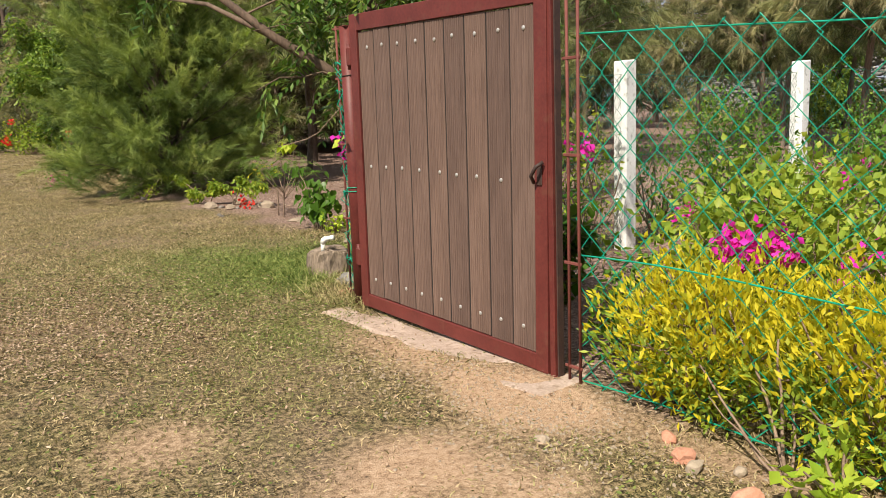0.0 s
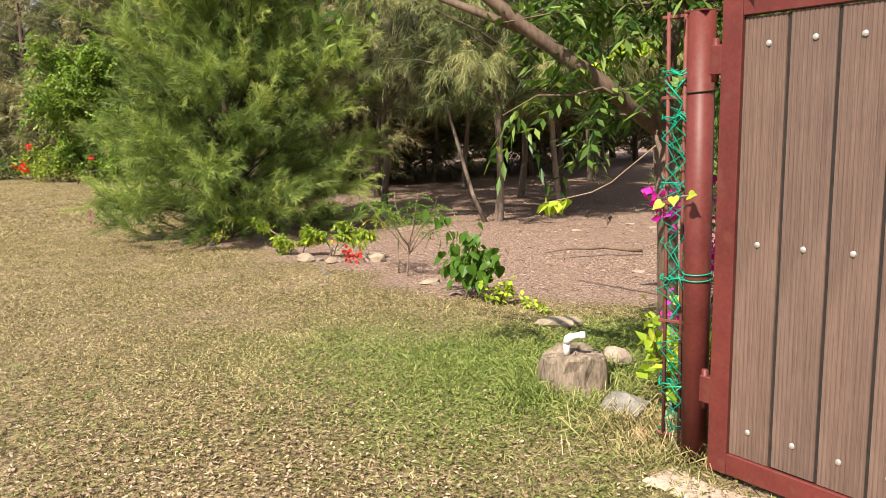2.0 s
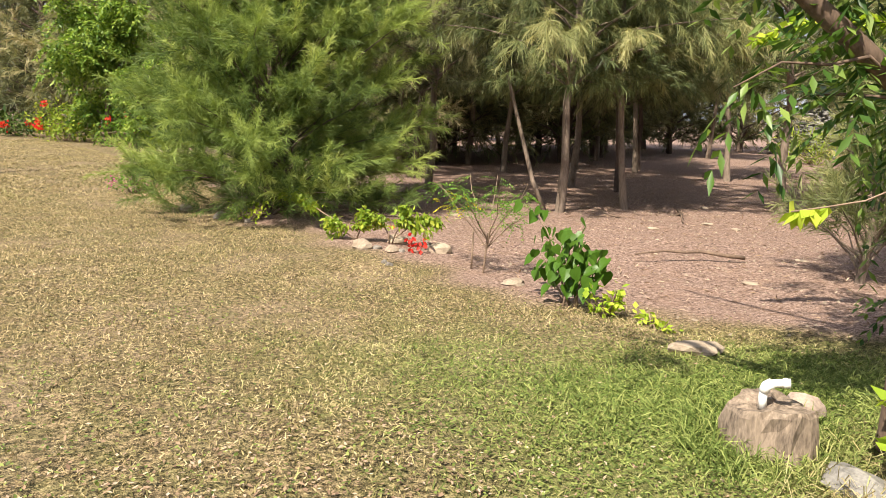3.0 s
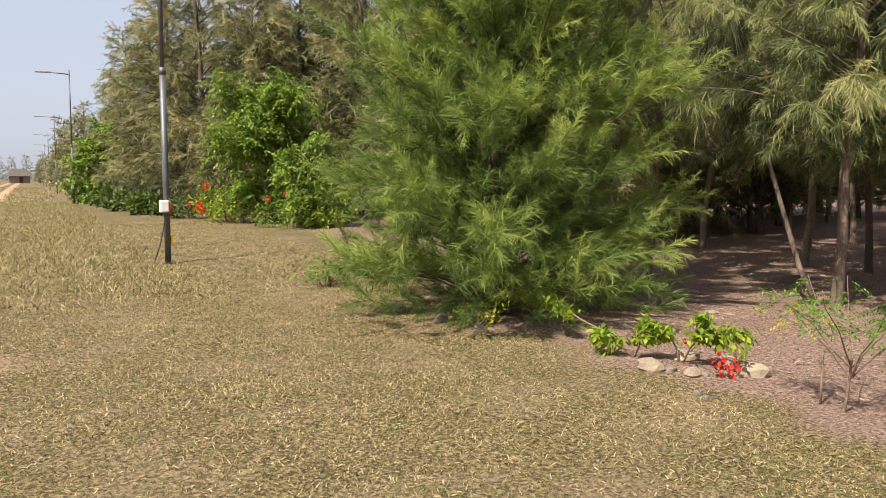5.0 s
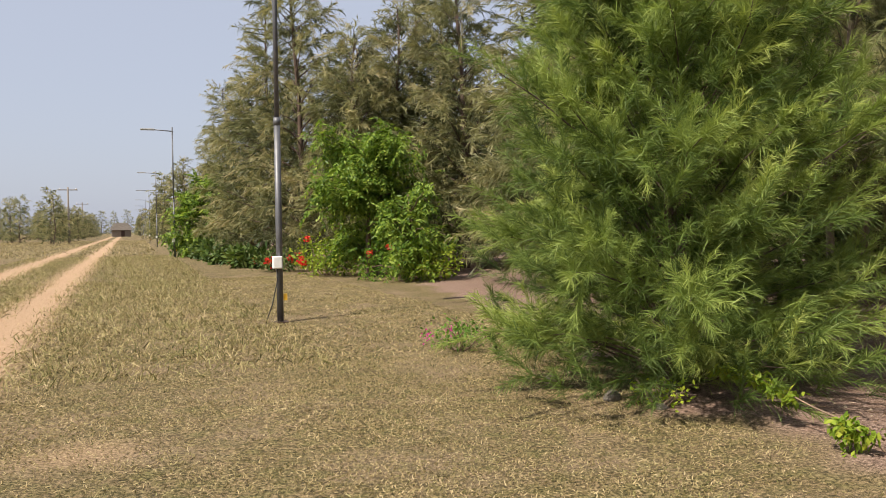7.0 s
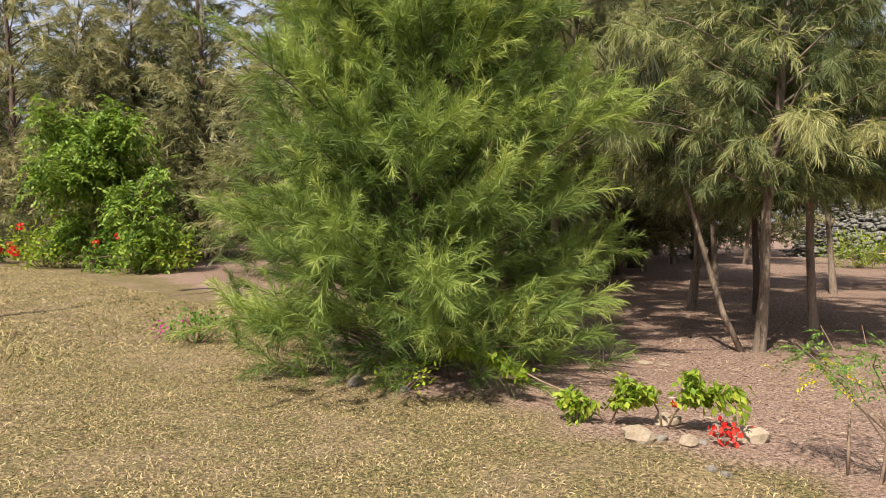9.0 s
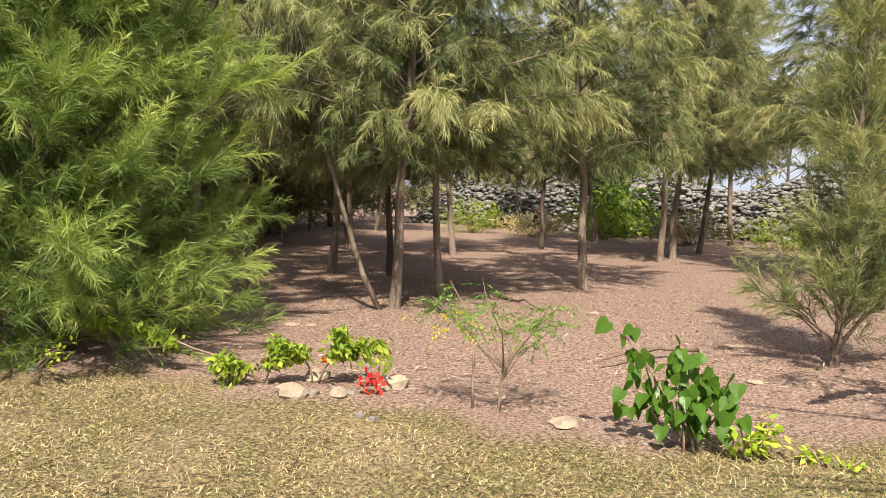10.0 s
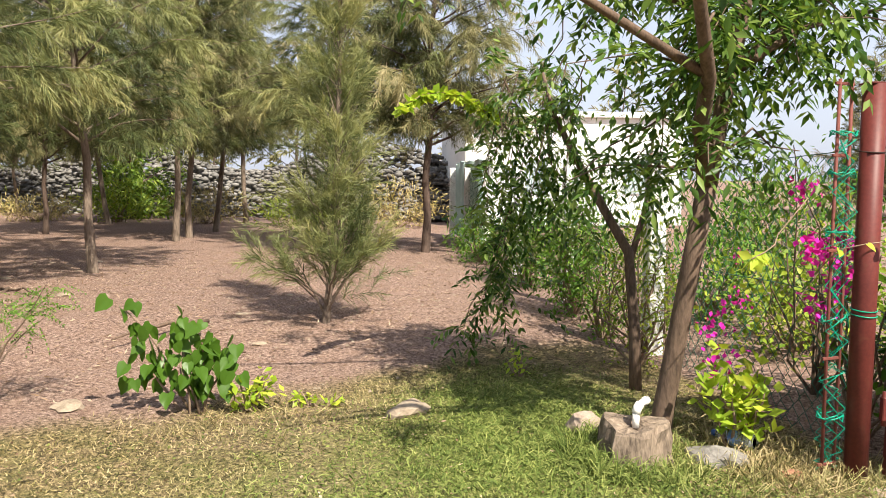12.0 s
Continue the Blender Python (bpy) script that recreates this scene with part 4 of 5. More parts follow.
def leafy_bush(name, x, y, size, count, leaf, leaf_len, leaf_wide, label, seed, stems=14, flowers=None, flower_at=None, category="shrub", group="", stem_mat=None, hollow=0.55, base_lift=0.0, fill=0, under=None, up=0.3):
    """A shrub: stems from the foot, leaves thick towards the outside, uneven outline."""
    rng = np.random.default_rng(seed)
    t = thing(name, x, y, GZ(x, y), label=label, category=category, group=group)
    sx, sy, sz = size
    tips, paths = [], []
    for k in range(stems):
        az, el = rng.uniform(0, 2 * math.pi), rng.uniform(0.15, 1.0)
        tip = np.array([math.cos(az) * sx * (1 - el * 0.5), math.sin(az) * sy * (1 - el * 0.5), sz * (0.25 + 0.8 * el) * rng.uniform(0.75, 1.12)])
        path = bend((rng.normal(0, 0.04 * sx), rng.normal(0, 0.04 * sy), -0.03), tip, 6, 0.05 * max(sx, sz), rng, -0.05 * sz)
        paths.append((path, np.linspace(0.011, 0.003, 6)))
        tips.append(path)
    for p, r in paths:
        part("stem", mesh_np("stem", *tube_arrays(p, r, 5, False)), stem_mat or M_TWIG, t)
    out = []
    per = max(1, count // stems)
    for path in tips:
        p, d, nrm, ln, wd = twig_leaves(path, per, leaf_len, leaf_wide, rng, 0.9, 0.1, hollow * 0.6)
        p = p + rng.normal(0, 1, p.shape) * np.array([sx, sy, sz]) * 0.13
        p[:, 2] = np.maximum(p[:, 2], 0.02 + base_lift)
        out.append(leaves(p, d, nrm, ln, wd))
    if fill:
        v = unit(rng.normal(0, 1, (fill, 3))) * (rng.uniform(0.25, 1, (fill, 1)) ** 0.45)
        w = 1 + 0.28 * np.sin(v[:, :1] * 7 + 2) * np.sin(v[:, 1:2] * 6)
        p = v * w * np.array([sx, sy, sz * 0.56]) + np.array([0, 0, sz * 0.52])
        p[:, 2] = np.maximum(p[:, 2], 0.03)
        args = (p, unit(v * 0.6 + rng.normal(0, 0.6 if up < 0.5 else 0.35, v.shape) + np.array([0, 0, up])), unit(np.array([0, 0, 0.8]) + rng.normal(0, 0.5, v.shape)), leaf_len * rng.uniform(0.6, 1.2, fill), np.full(fill, leaf_wide))
        high = p[:, 2] > sz * (0.5 if under else -1) + rng.normal(0, 0.1 * sz, fill)
        out.append(leaves(*(a[high] for a in args)))
        if under:
            part("lower_foliage", mesh_np("lower_foliage", *leaves(*(a[~high] for a in args))), under, t, "greener lower leaves")
    part("foliage", mesh_np("foliage", *joined(out)), leaf, t)
    if flowers:
        mat, bunches, fl = flowers
        for k in range(bunches):
            path = tips[k % len(tips)]
            c = np.array(flower_at[k % len(flower_at)]) if flower_at else path[-1] + rng.normal(0, 0.05, 3)
            m = 26
            pp = c + rng.normal(0, 0.045, (m, 3))
            part("bloom", mesh_np("bloom", *leaves(pp, rng.normal(0, 1, (m, 3)), rng.normal(0, 1, (m, 3)), fl, fl * 0.8)), mat, t, "bunch of papery bracts")
    return t


# garden behind the gate-side fence
for k, (x, y, sx, sy, sz, n) in enumerate(((3.04, 3.02, 0.36, 0.52, 0.60, 2300), (3.06, 2.25, 0.42, 0.6, 0.66, 2100), (3.2, 1.4, 0.5, 0.6, 0.75, 1600))):
    leafy_bush("golden_shrub", x, y, (sx, sy, sz), n, F_GOLD, 0.05, 0.017, "golden-yellow leaved hedge shrub pressed against the fence", 70 + k, 26, group="golden hedge", fill=5200, under=F_VINE, up=0.7)
leafy_bush("bougainvillea", 4.25, 3.5, (0.75, 0.8, 0.85), 1500, F_VINE, 0.07, 0.045, "sprawling bougainvillea with magenta flower bunches", 80, 24, (F_MAGENTA, 10, 0.05), [(-0.55, -0.20, 0.52), (-0.5, -0.32, 0.55), (-0.6, -0.08, 0.56), (-0.35, -0.6, 0.5), (0.5, -0.9, 0.46), (-0.3, 1.2, 1.0), (-0.6, -0.2, 0.58)], fill=1500)
leafy_bush("vine_shrub", 5.6, 4.4, (0.9, 0.8, 0.85), 900, F_VINE, 0.075, 0.05, "yellow-green straggling garden shrub", 81, 22, (F_MAGENTA, 3, 0.04), fill=350)
leafy_bush("vine_shrub", 6.9, 4.6, (0.9, 0.7, 0.85), 800, F_BROAD, 0.08, 0.04, "yellow-green straggling garden shrub", 82, 22, (F_MAGENTA, 2, 0.04), fill=300)
leafy_bush("leafy_shrub", 7.6, 3.4, (1.0, 1.0, 1.45), 2000, F_BROAD, 0.09, 0.035, "leafy bright green garden shrub", 83, 26, fill=2500)
leafy_bush("leafy_shrub", 5.0, 2.0, (0.7, 0.7, 0.9), 900, F_BROAD, 0.10, 0.05, "leafy bright green garden shrub", 84, 18)
# climbing and hanging growth on the white posts and the boundary fence
leafy_bush("bougainvillea", 3.35, 5.35, (0.32, 0.32, 1.1), 200, F_BROAD, 0.075, 0.05, "bougainvillea with magenta bunches climbing the gate post", 85, 14, (F_MAGENTA, 6, 0.045), [(-0.38, 0.42, 1.08), (-0.30, 0.30, 1.0), (-0.42, 0.5, 1.0), (-0.35, 0.36, 0.88), (0.1, 0.3, 1.3), (-0.3, 0.45, 0.75)])
leafy_bush("lime_creeper", 3.3, 6.08, (0.28, 0.22, 0.5), 220, F_LIME, 0.085, 0.06, "bright lime-green creeper at the foot of the fence", 86, 12, (F_MAGENTA, 2, 0.035), [(0.1, 0.05, 0.62), (0.05, 0.05, 0.45)])
leafy_bush("hedge_shrub", 5.1, 5.95, (0.42, 0.32, 1.15), 700, F_VINE, 0.045, 0.02, "dense green growth round a white post", 87, 20, fill=700)
leafy_bush("hedge_shrub", 6.1, 5.9, (0.5, 0.3, 1.0), 420, F_BROAD, 0.06, 0.028, "dense green growth round a white post", 187, 16, fill=300)
leafy_bush("hedge_shrub", 7.2, 5.85, (0.75, 0.4, 1.25), 1700, F_BROAD, 0.06, 0.028, "dense green growth round a white post", 88, 24, fill=1500)
leafy_bush("hedge_shrub", 9.6, 5.8, (0.7, 0.4, 1.05), 1000, F_BROAD, 0.06, 0.028, "dense green growth round a white post", 89, 20, fill=1500)
leafy_bush("hedge_shrub", 12.4, 6.0, (0.8, 0.5, 0.7), 700, F_BROAD, 0.06, 0.028, "dense green growth round a white post", 90, 16, fill=1500)
leafy_bush("bare_shrub", 4.15, 5.1, (0.55, 0.5, 1.5), 170, F_VINE, 0.06, 0.035, "thin-leaved shrub of bare reddish stems behind the fence", 91, 13, stem_mat=M_BARK_BROWN)
leafy_bush("leafy_shrub", 3.75, 4.75, (0.28, 0.28, 0.8), 260, F_HEART, 0.11, 0.09, "leafy bright green garden shrub", 92, 14)


def lime_spray():
    """A long arching shoot of lime leaves that reaches out of the tree."""
    rng = np.random.default_rng(93)
    t = thing("lime_branch", 5.08, 6.81, 1.29, label="arching branch of lime-green leaves", category="branch")
    path = bend((0.2, -0.1, 0.2), (-0.75, 0.95, 0.44), 8, 0.02, rng, -0.22)
    tube("shoot", path, np.linspace(0.007, 0.003, 8), M_TWIG, t, 5)
    part("foliage", mesh_np("foliage", *leaves(*twig_leaves(path, 210, 0.075, 0.06, rng, 0.8, 0.3, 0.3))), F_LIME, t)


lime_spray()


def gate_sprig():
    """A shoot of three leaves that reaches across the hinge post, and a trailing twig beside it."""
    rng = np.random.default_rng(94)
    t = thing("creeper_sprig", 2.9, 5.9, 1.0, label="trailing creeper sprig with yellow-green leaves on the gate post", category="creeper")
    path = [(0, 0, -0.1), (-0.08, -0.06, 0.02), (-0.13, -0.16, 0.05), (-0.14, -0.24, 0.06)]
    tube("shoot", path, 0.003, M_TWIG, t, 5)
    part("foliage", mesh_np("foliage", *hearts(np.array(path)[1:] + np.array([-0.01, 0, 0]), np.array([[-.4, .2, -.3], [-.5, -.4, -.5], [-.2, -.6, .1]]), np.array([[-1, -.5, .6]] * 3), 0.048)), F_LIME, t)
    path2 = bend((0, 0.05, 0.25), (-0.28, 0.45, 0.0), 6, 0.02, rng, 0.05)
    tube("trailing_twig", path2, 0.003, M_TWIG, t, 5)
    part("foliage", mesh_np("foliage", *leaves(*twig_leaves(path2, 16, 0.07, 0.055, rng, 0.6, 0.6, 0.75))), F_LIME, t)
    part("bloom", mesh_np("bloom", *leaves(np.array([0.0, 0.02, 0.02]) + rng.normal(0, 0.035, (24, 3)), rng.normal(0, 1, (24, 3)), rng.normal(0, 1, (24, 3)), 0.045, 0.036)), F_MAGENTA, t, "bunch of magenta bracts")


gate_sprig()


def heart_plant():
    """The knee-high plant of hanging heart leaves at the edge of the lawn."""
    rng = np.random.default_rng(95)
    t = thing("heart_leaf_plant", 4.2, 8.97, GZ(4.2, 8.97), label="knee-high plant of glossy green heart-shaped leaves", category="plant")
    ends = [(-0.05, 0.34, 0.60), (-0.05, 0.30, 0.34), (0.05, 0.08, 0.46), (0.0, -0.06, 0.46), (0.1, -0.18, 0.38), (-0.08, 0.04, 0.30), (0.0, -0.22, 0.28), (-0.1, -0.08, 0.26)]
    P, D = [], []
    for e in ends:
        path = bend((rng.normal(0, 0.03), rng.normal(0, 0.05), -0.02), e, 6, 0.015, rng, -0.03)
        tube("stem", path, np.linspace(0.009, 0.004, 6), M_TWIG, t, 6)
        for j in range(17):
            c = path[3 + rng.integers(3)] + rng.normal(0, 0.055, 3)
            c[2] = max(c[2], 0.13)
            P.append(c)
            D.append((rng.normal(-0.25, 0.5), rng.normal(0, 0.5), -1.0))
    P, D = np.array(P), np.array(D)
    N = unit(np.array([-0.8, -0.3, 0.5]) + rng.normal(0, 0.75, (len(P), 3)))
    for a, d, n_ in zip(P, D, N):
        part("leaf", mesh_np("leaf", *hearts(a[None], d[None], n_[None], rng.uniform(0.062, 0.105))), F_HEART, t)
    leafy_bush("low_yellow_plant", 4.2, 8.64, (0.16, 0.2, 0.24), 110, F_LIME, 0.06, 0.042, "low plant of bright yellow-green leaves", 96, 8, group="low yellow plants")
    leafy_bush("low_yellow_plant", 4.25, 8.24, (0.12, 0.22, 0.12), 60, F_LIME, 0.055, 0.035, "low plant of bright yellow-green leaves", 97, 6, group="low yellow plants")
    leafy_bush("low_yellow_plant", 4.9, 6.85, (0.2, 0.15, 0.18), 50, F_LIME, 0.05, 0.035, "low plant of bright yellow-green leaves", 98, 6, group="low yellow plants")


heart_plant()


def feather_sapling():
    rng = np.random.default_rng(99)
    t = thing("feathery_sapling", 4.31, 10.14, GZ(4.31, 10.14), label="slender feathery sapling turning yellow in parts", category="plant")
    P, D, paths = [], [], [(bend((0, 0, -0.03), (0.02, -0.03, 0.34), 4, 0.006, rng), np.linspace(0.011, 0.008, 4))]
    for k in range(9):
        a = k * 2.4 + rng.uniform(-0.3, 0.3)
        tip = np.array([math.cos(a) * 0.42, math.sin(a) * 0.44, rng.uniform(0.55, 0.86)])
        path = bend((0.02, -0.03, 0.3 * rng.uniform(0.6, 1)), tip, 5, 0.02, rng, -0.03)
        paths.append((path, np.linspace(0.006, 0.002, 5)))
        u = rng.uniform(0.45, 1, 17) * 4
        q = np.minimum(u.astype(int), 3)
        P.append(path[q] + (path[q + 1] - path[q]) * (u - q)[:, None])
        D.append(rng.normal(0, 1, (17, 3)) * np.array([1, 1, 0.35]))
    for p, r in paths:
        part("stem", mesh_np("stem", *tube_arrays(p, r, 5, False)), M_TWIG, t)
    part("foliage", mesh_np("foliage", *pinnate(np.concatenate(P), np.concatenate(D), rng, 7, 0.15, 0.026, 0.011, 0.3)), F_BROAD, t)
    c = np.array([-0.1, 0.3, 0.58])
    part("yellow_leaves", mesh_np("yellow_leaves", *pinnate(c + rng.normal(0, 0.07, (16, 3)), rng.normal(0, 1, (16, 3)), rng, 5, 0.10, 0.026, 0.012, 0.3)), F_GOLD, t, "yellowed leaflets").name = "yellow_foliage"
    s = thing("support_stick", 4.33, 10.32, GZ(4.33, 10.3), label="thin pale stick standing beside the sapling", category="stick")
    tube("stick", [(0, 0, -0.05), (0.01, 0.0, 0.35)], 0.009, M_TWIG, s, 6)


feather_sapling()


def red_bougainvillea():
    """Low arching shoots with yellow-green leaves and scarlet bracts, between stones."""
    rng = np.random.default_rng(101)
    t = thing("red_bougainvillea", 4.18, 11.62, GZ(4.18, 11.62), label="low arching bougainvillea with scarlet bracts between stones", category="shrub")
    runs = [((0.05, -0.1, 0), (0.34, -0.52, 0.24), 0.07, 290), ((0.02, -0.15, 0), (-0.18, 0.02, 0.30), 0.04, 230), ((0.02, -0.2, 0), (0.06, -0.34, 0.36), 0.06, 200), ((0.2, -0.42, 0.3), (0.1, -0.64, 0.1), 0.05, 60),
            ((-0.2, 0.1, 0), (-0.38, 0.33, 0.16), 0.05, 180), ((-0.2, 0.1, 0), (-0.12, -0.06, 0.2), 0.03, 140), ((-0.22, 0.14, 0.1), (-0.42, 0.26, 0.04), 0.08, 60), ((-0.25, 0.2, 0.10), (-0.30, 1.6, 0.30), 0.10, 420)]
    out = []
    for a, b, arch, n in runs:
        path = bend(a, b, 8, 0.02, rng, -arch)
        tube("shoot", path, np.linspace(0.008, 0.003, 8), M_TWIG, t, 5)
        p, d, nr, l, w = twig_leaves(path, n, 0.078, 0.042, rng, 0.6, 0.7, 0.4)
        p = p + rng.normal(0, 1, p.shape) * np.array([0.035, 0.035, 0.022])
        p[:, 2] = np.maximum(p[:, 2], 0.03)
        out.append(leaves(p, d, nr, l * 0.85, w * 0.85))
    part("foliage", mesh_np("foliage", *joined(out)), F_VINE, t)
    for c, m, sp in (((0.0, -0.62, 0.06), 34, 0.05), ((-0.2, 0.05, 0.13), 5, 0.015), ((-0.04, -0.29, 0.17), 5, 0.015)):
        part("bloom", mesh_np("bloom", *leaves(np.array(c) + rng.normal(0, sp, (m, 3)) * np.array([1, 1, 0.8]), rng.normal(0, 1, (m, 3)), rng.normal(0, 1, (m, 3)), 0.05, 0.04)), F_SCARLET, t, "bunch of scarlet bracts")


red_bougainvillea()
leafy_bush("roadside_shrub", 3.3, 17.15, (0.55, 0.6, 0.42), 420, F_BROAD, 0.06, 0.03, "low straggling shrub with a few magenta bracts", 103, 14, (F_MAGENTA, 2, 0.03))
leafy_bush("roadside_shrub", 3.6, 13.55, (0.25, 0.4, 0.22), 130, F_LIME, 0.055, 0.03, "low yellow-green growth under the casuarina", 104, 8)

# flowering hedge and the broad-leaved tree past the lamp post
for k, (x, y, sx, sy, sz, n, leaf, fl) in enumerate(((4.4, 37.0, 0.9, 1.2, 0.9, 600, F_HEDGE, F_SCARLET), (5.4, 33.8, 1.2, 1.4, 1.3, 800, F_VINE, F_SCARLET), (6.9, 32.0, 1.1, 1.2, 1.4, 800, F_BROAD, F_SCARLET), (3.8, 41.0, 0.9, 1.6, 0.9, 500, F_HEDGE, F_SCARLET), (7.4, 29.5, 1.0, 1.2, 1.2, 700, F_VINE, None),
                                                       (3.3, 46.0, 0.9, 1.8, 0.9, 600, F_HEDGE, None), (3.2, 53.0, 1.0, 2.0, 1.0, 600, F_HEDGE, None), (3.2, 63.0, 1.1, 2.4, 1.2, 600, F_HEDGE, None), (3.0, 76.0, 1.2, 3, 1.4, 700, F_HEDGE, None))):
    leafy_bush("flowering_hedge", x, y, (sx, sy, sz * 0.85), int(n * 0.7), leaf, 0.14 if y < 40 else 0.3, 0.08 if y < 40 else 0.16, "roadside hedge shrub dotted with scarlet flowers" if fl else "roadside hedge shrub in full leaf", 110 + k, 18, (fl, 5, 0.1) if fl else None, group="roadside hedge", fill=380)


def broad_tree(name, x, y, height, radius, count, leaf_len, seed, label):
    rng = np.random.default_rng(seed)
    t = thing(name, x, y, GZ(x, y), label=label, category="tree")
    trunk = bend((0, 0, -0.1), (0.2, 0.1, height * 0.8), 7, 0.06, rng)
    tube("trunk", trunk, np.linspace(0.10, 0.03, 7), M_BARK_BROWN, t, 9)
    paths, P, D = [], [], []
    for k in range(26):
        i = rng.integers(1, 6)
        az, r = k * 2.4, radius * rng.uniform(0.5, 1.1) * (1.1 - 0.1 * i)
        p1 = trunk[i] + np.array([math.cos(az) * r, math.sin(az) * r, rng.uniform(-0.1, 0.9)])
        path = bend(trunk[i], p1, 5, 0.06, rng, -0.1)
        paths.append((path, np.linspace(0.03, 0.006, 5)))
        m = count // 26
        u = rng.uniform(0.3, 1, m) * 4
        q = np.minimum(u.astype(int), 3)
        P.append(path[q] + (path[q + 1] - path[q]) * (u - q)[:, None] + rng.normal(0, 0.2, (m, 3)))
        D.append(rng.normal(0, 1, (m, 3)) - np.array([0, 0, 0.5]))
    for p, r in paths:
        part("limb", mesh_np("limb", *tube_arrays(p, r, 5, False)), M_BARK_BROWN, t)
    part("crown", mesh_np("crown", *pinnate(np.concatenate(P), np.concatenate(D), rng, 5, leaf_len * 2.2, leaf_len, leaf_len * 0.42, 0.4)), F_SUNNY, t)
    return t


broad_tree("broadleaf_tree", 6.4, 32.3, 5.6, 2.5, 1900, 0.17, 131, "bright green broad-leaved tree beside the track")
broad_tree("broadleaf_tree", 6.6, 29.6, 3.0, 1.2, 500, 0.15, 132, "bright green broad-leaved tree beside the track")
broad_tree("broadleaf_tree", 3.6, 57.0, 5.5, 2.4, 900, 0.3, 133, "bright green broad-leaved tree beside the track")
broad_tree("broadleaf_tree", 25.5, 14.8, 3.4, 1.4, 500, 0.2, 134, "small leafy tree before the stone bank")

# ---- things on the ground ----
def stump():
    rng = np.random.default_rng(141)
    t = thing("tree_stump", 3.12, 6.66, GZ(3.12, 6.66) - 0.035, 20, "weathered sawn stump with cracked bark and pale wood", "stump")
    n, rings = 26, ((0.225, 0.0), (0.205, 0.07), (0.195, 0.15), (0.188, 0.21), (0.175, 0.23), (0.10, 0.225), (0.03, 0.22))
    vs, fs = [], []
    for r, z in rings:
        for k in range(n):
            a = 2 * math.pi * k / n
            w = 1 + 0.10 * math.sin(a * 3 + 1) + 0.05 * math.sin(a * 7) + (0.035 * rng.normal() if z < 0.215 else 0.01)
            vs.append((r * w * math.cos(a) * 0.88, r * w * math.sin(a) * 0.86, z + 0.012 * math.sin(a * 2) + 0.004 * rng.normal()))
    for i in range(len(rings) - 1):
        fs += [(i * n + k, i * n + (k + 1) % n, (i + 1) * n + (k + 1) % n, (i + 1) * n + k) for k in range(n)]
    fs.append(tuple(range((len(rings) - 1) * n, len(rings) * n)))
    part("stump_body", mesh_of("stump_body", vs, fs), M_STUMP, t)
    p = thing("standpipe", 3.07, 6.67, GZ(3.07, 6.67) + 0.18, label="white plastic elbow pipe rising from the stump", category="pipe")
    tube("riser", [(0, 0, 0), (0, 0, 0.075)], 0.017, M_PIPE, p, 12)
    tube("elbow", [(0, 0, 0.07), (0.004, -0.008, 0.095), (0.02, -0.024, 0.108)], 0.022, M_PIPE, p, 12, "stout elbow joint")
    tube("spout", [(0.018, -0.022, 0.106), (0.05, -0.06, 0.115)], 0.017, M_PIPE, p, 12)
    tube("end_cap", [(0.045, -0.055, 0.114), (0.062, -0.075, 0.116)], 0.021, M_PIPE, p, 12)


stump()


def rock(x, y, size, seed, label, mat=None, name="rock", group="", sink=0.3):
    o = blob_rock(name, mat or M_ROCK, size, seed, at=pose(x, y, GZ(x, y) + size[2] * (0.32 - 0.25 * sink), 0, 0, seed * 47 % 360))
    return tagged(o, label, "rock", group)


rock(3.08, 6.26, (0.30, 0.2, 0.11), 1, "flat grey field stone half sunk in the grass", surface("lichen_stone", (0.10, 0.093, 0.083), (0.31, 0.285, 0.255), 9, 70, 0.95, 0.8, 0.01))
rock(3.56, 6.78, (0.2, 0.16, 0.14), 2, "rough brown stone lying beside the stump", surface("brown_stone", (0.18, 0.13, 0.10), (0.42, 0.33, 0.26), 8, 60, 0.95, 0.8, 0.01))
rock(3.98, 7.70, (0.32, 0.2, 0.11), 3, "flat pale stone showing through the grass", M_PALEROCK)
rock(4.27, 9.68, (0.22, 0.18, 0.06), 4, "flat pale stone at the lawn's edge", M_PALEROCK)
rock(2.86, 5.98, (0.12, 0.1, 0.06), 5, "small orange-brown stone at the gate post", M_BRICK)
for k, (x, y, s) in enumerate(((3.86, 11.38, 0.22), (3.97, 11.3, 0.09), (4.04, 11.14, 0.15), (4.11, 11.1, 0.08), (4.45, 11.0, 0.24), (4.3, 11.5, 0.2), (4.5, 11.25, 0.12), (3.75, 10.8, 0.08), (3.74, 10.7, 0.07), (3.6, 13.5, 0.12), (3.45, 14.0, 0.2), (3.3, 14.8, 0.2))):
    rock(x, y, (s, s * 0.75, s * 0.62), 10 + k, "rough grey stone lying among the shoots", M_PALEROCK if k in (0, 2, 4, 5, 11) else M_ROCK, group="stones at the lawn edge", sink=0.85)
for k, (x, y, s) in enumerate(((2.56, 2.80, 0.11), (2.52, 2.72, 0.09), (2.66, 2.95, 0.08), (2.25, 3.24, 0.06), (2.45, 2.45, 0.12), (2.62, 2.6, 0.07))):
    rock(x, y, (s, s * 0.7, s * 0.6), 30 + k, "broken brick lump lying by the fence foot", M_BRICK if k % 2 == 0 else M_PALEROCK, "rubble", "rubble by the fence")
rng = np.random.default_rng(150)
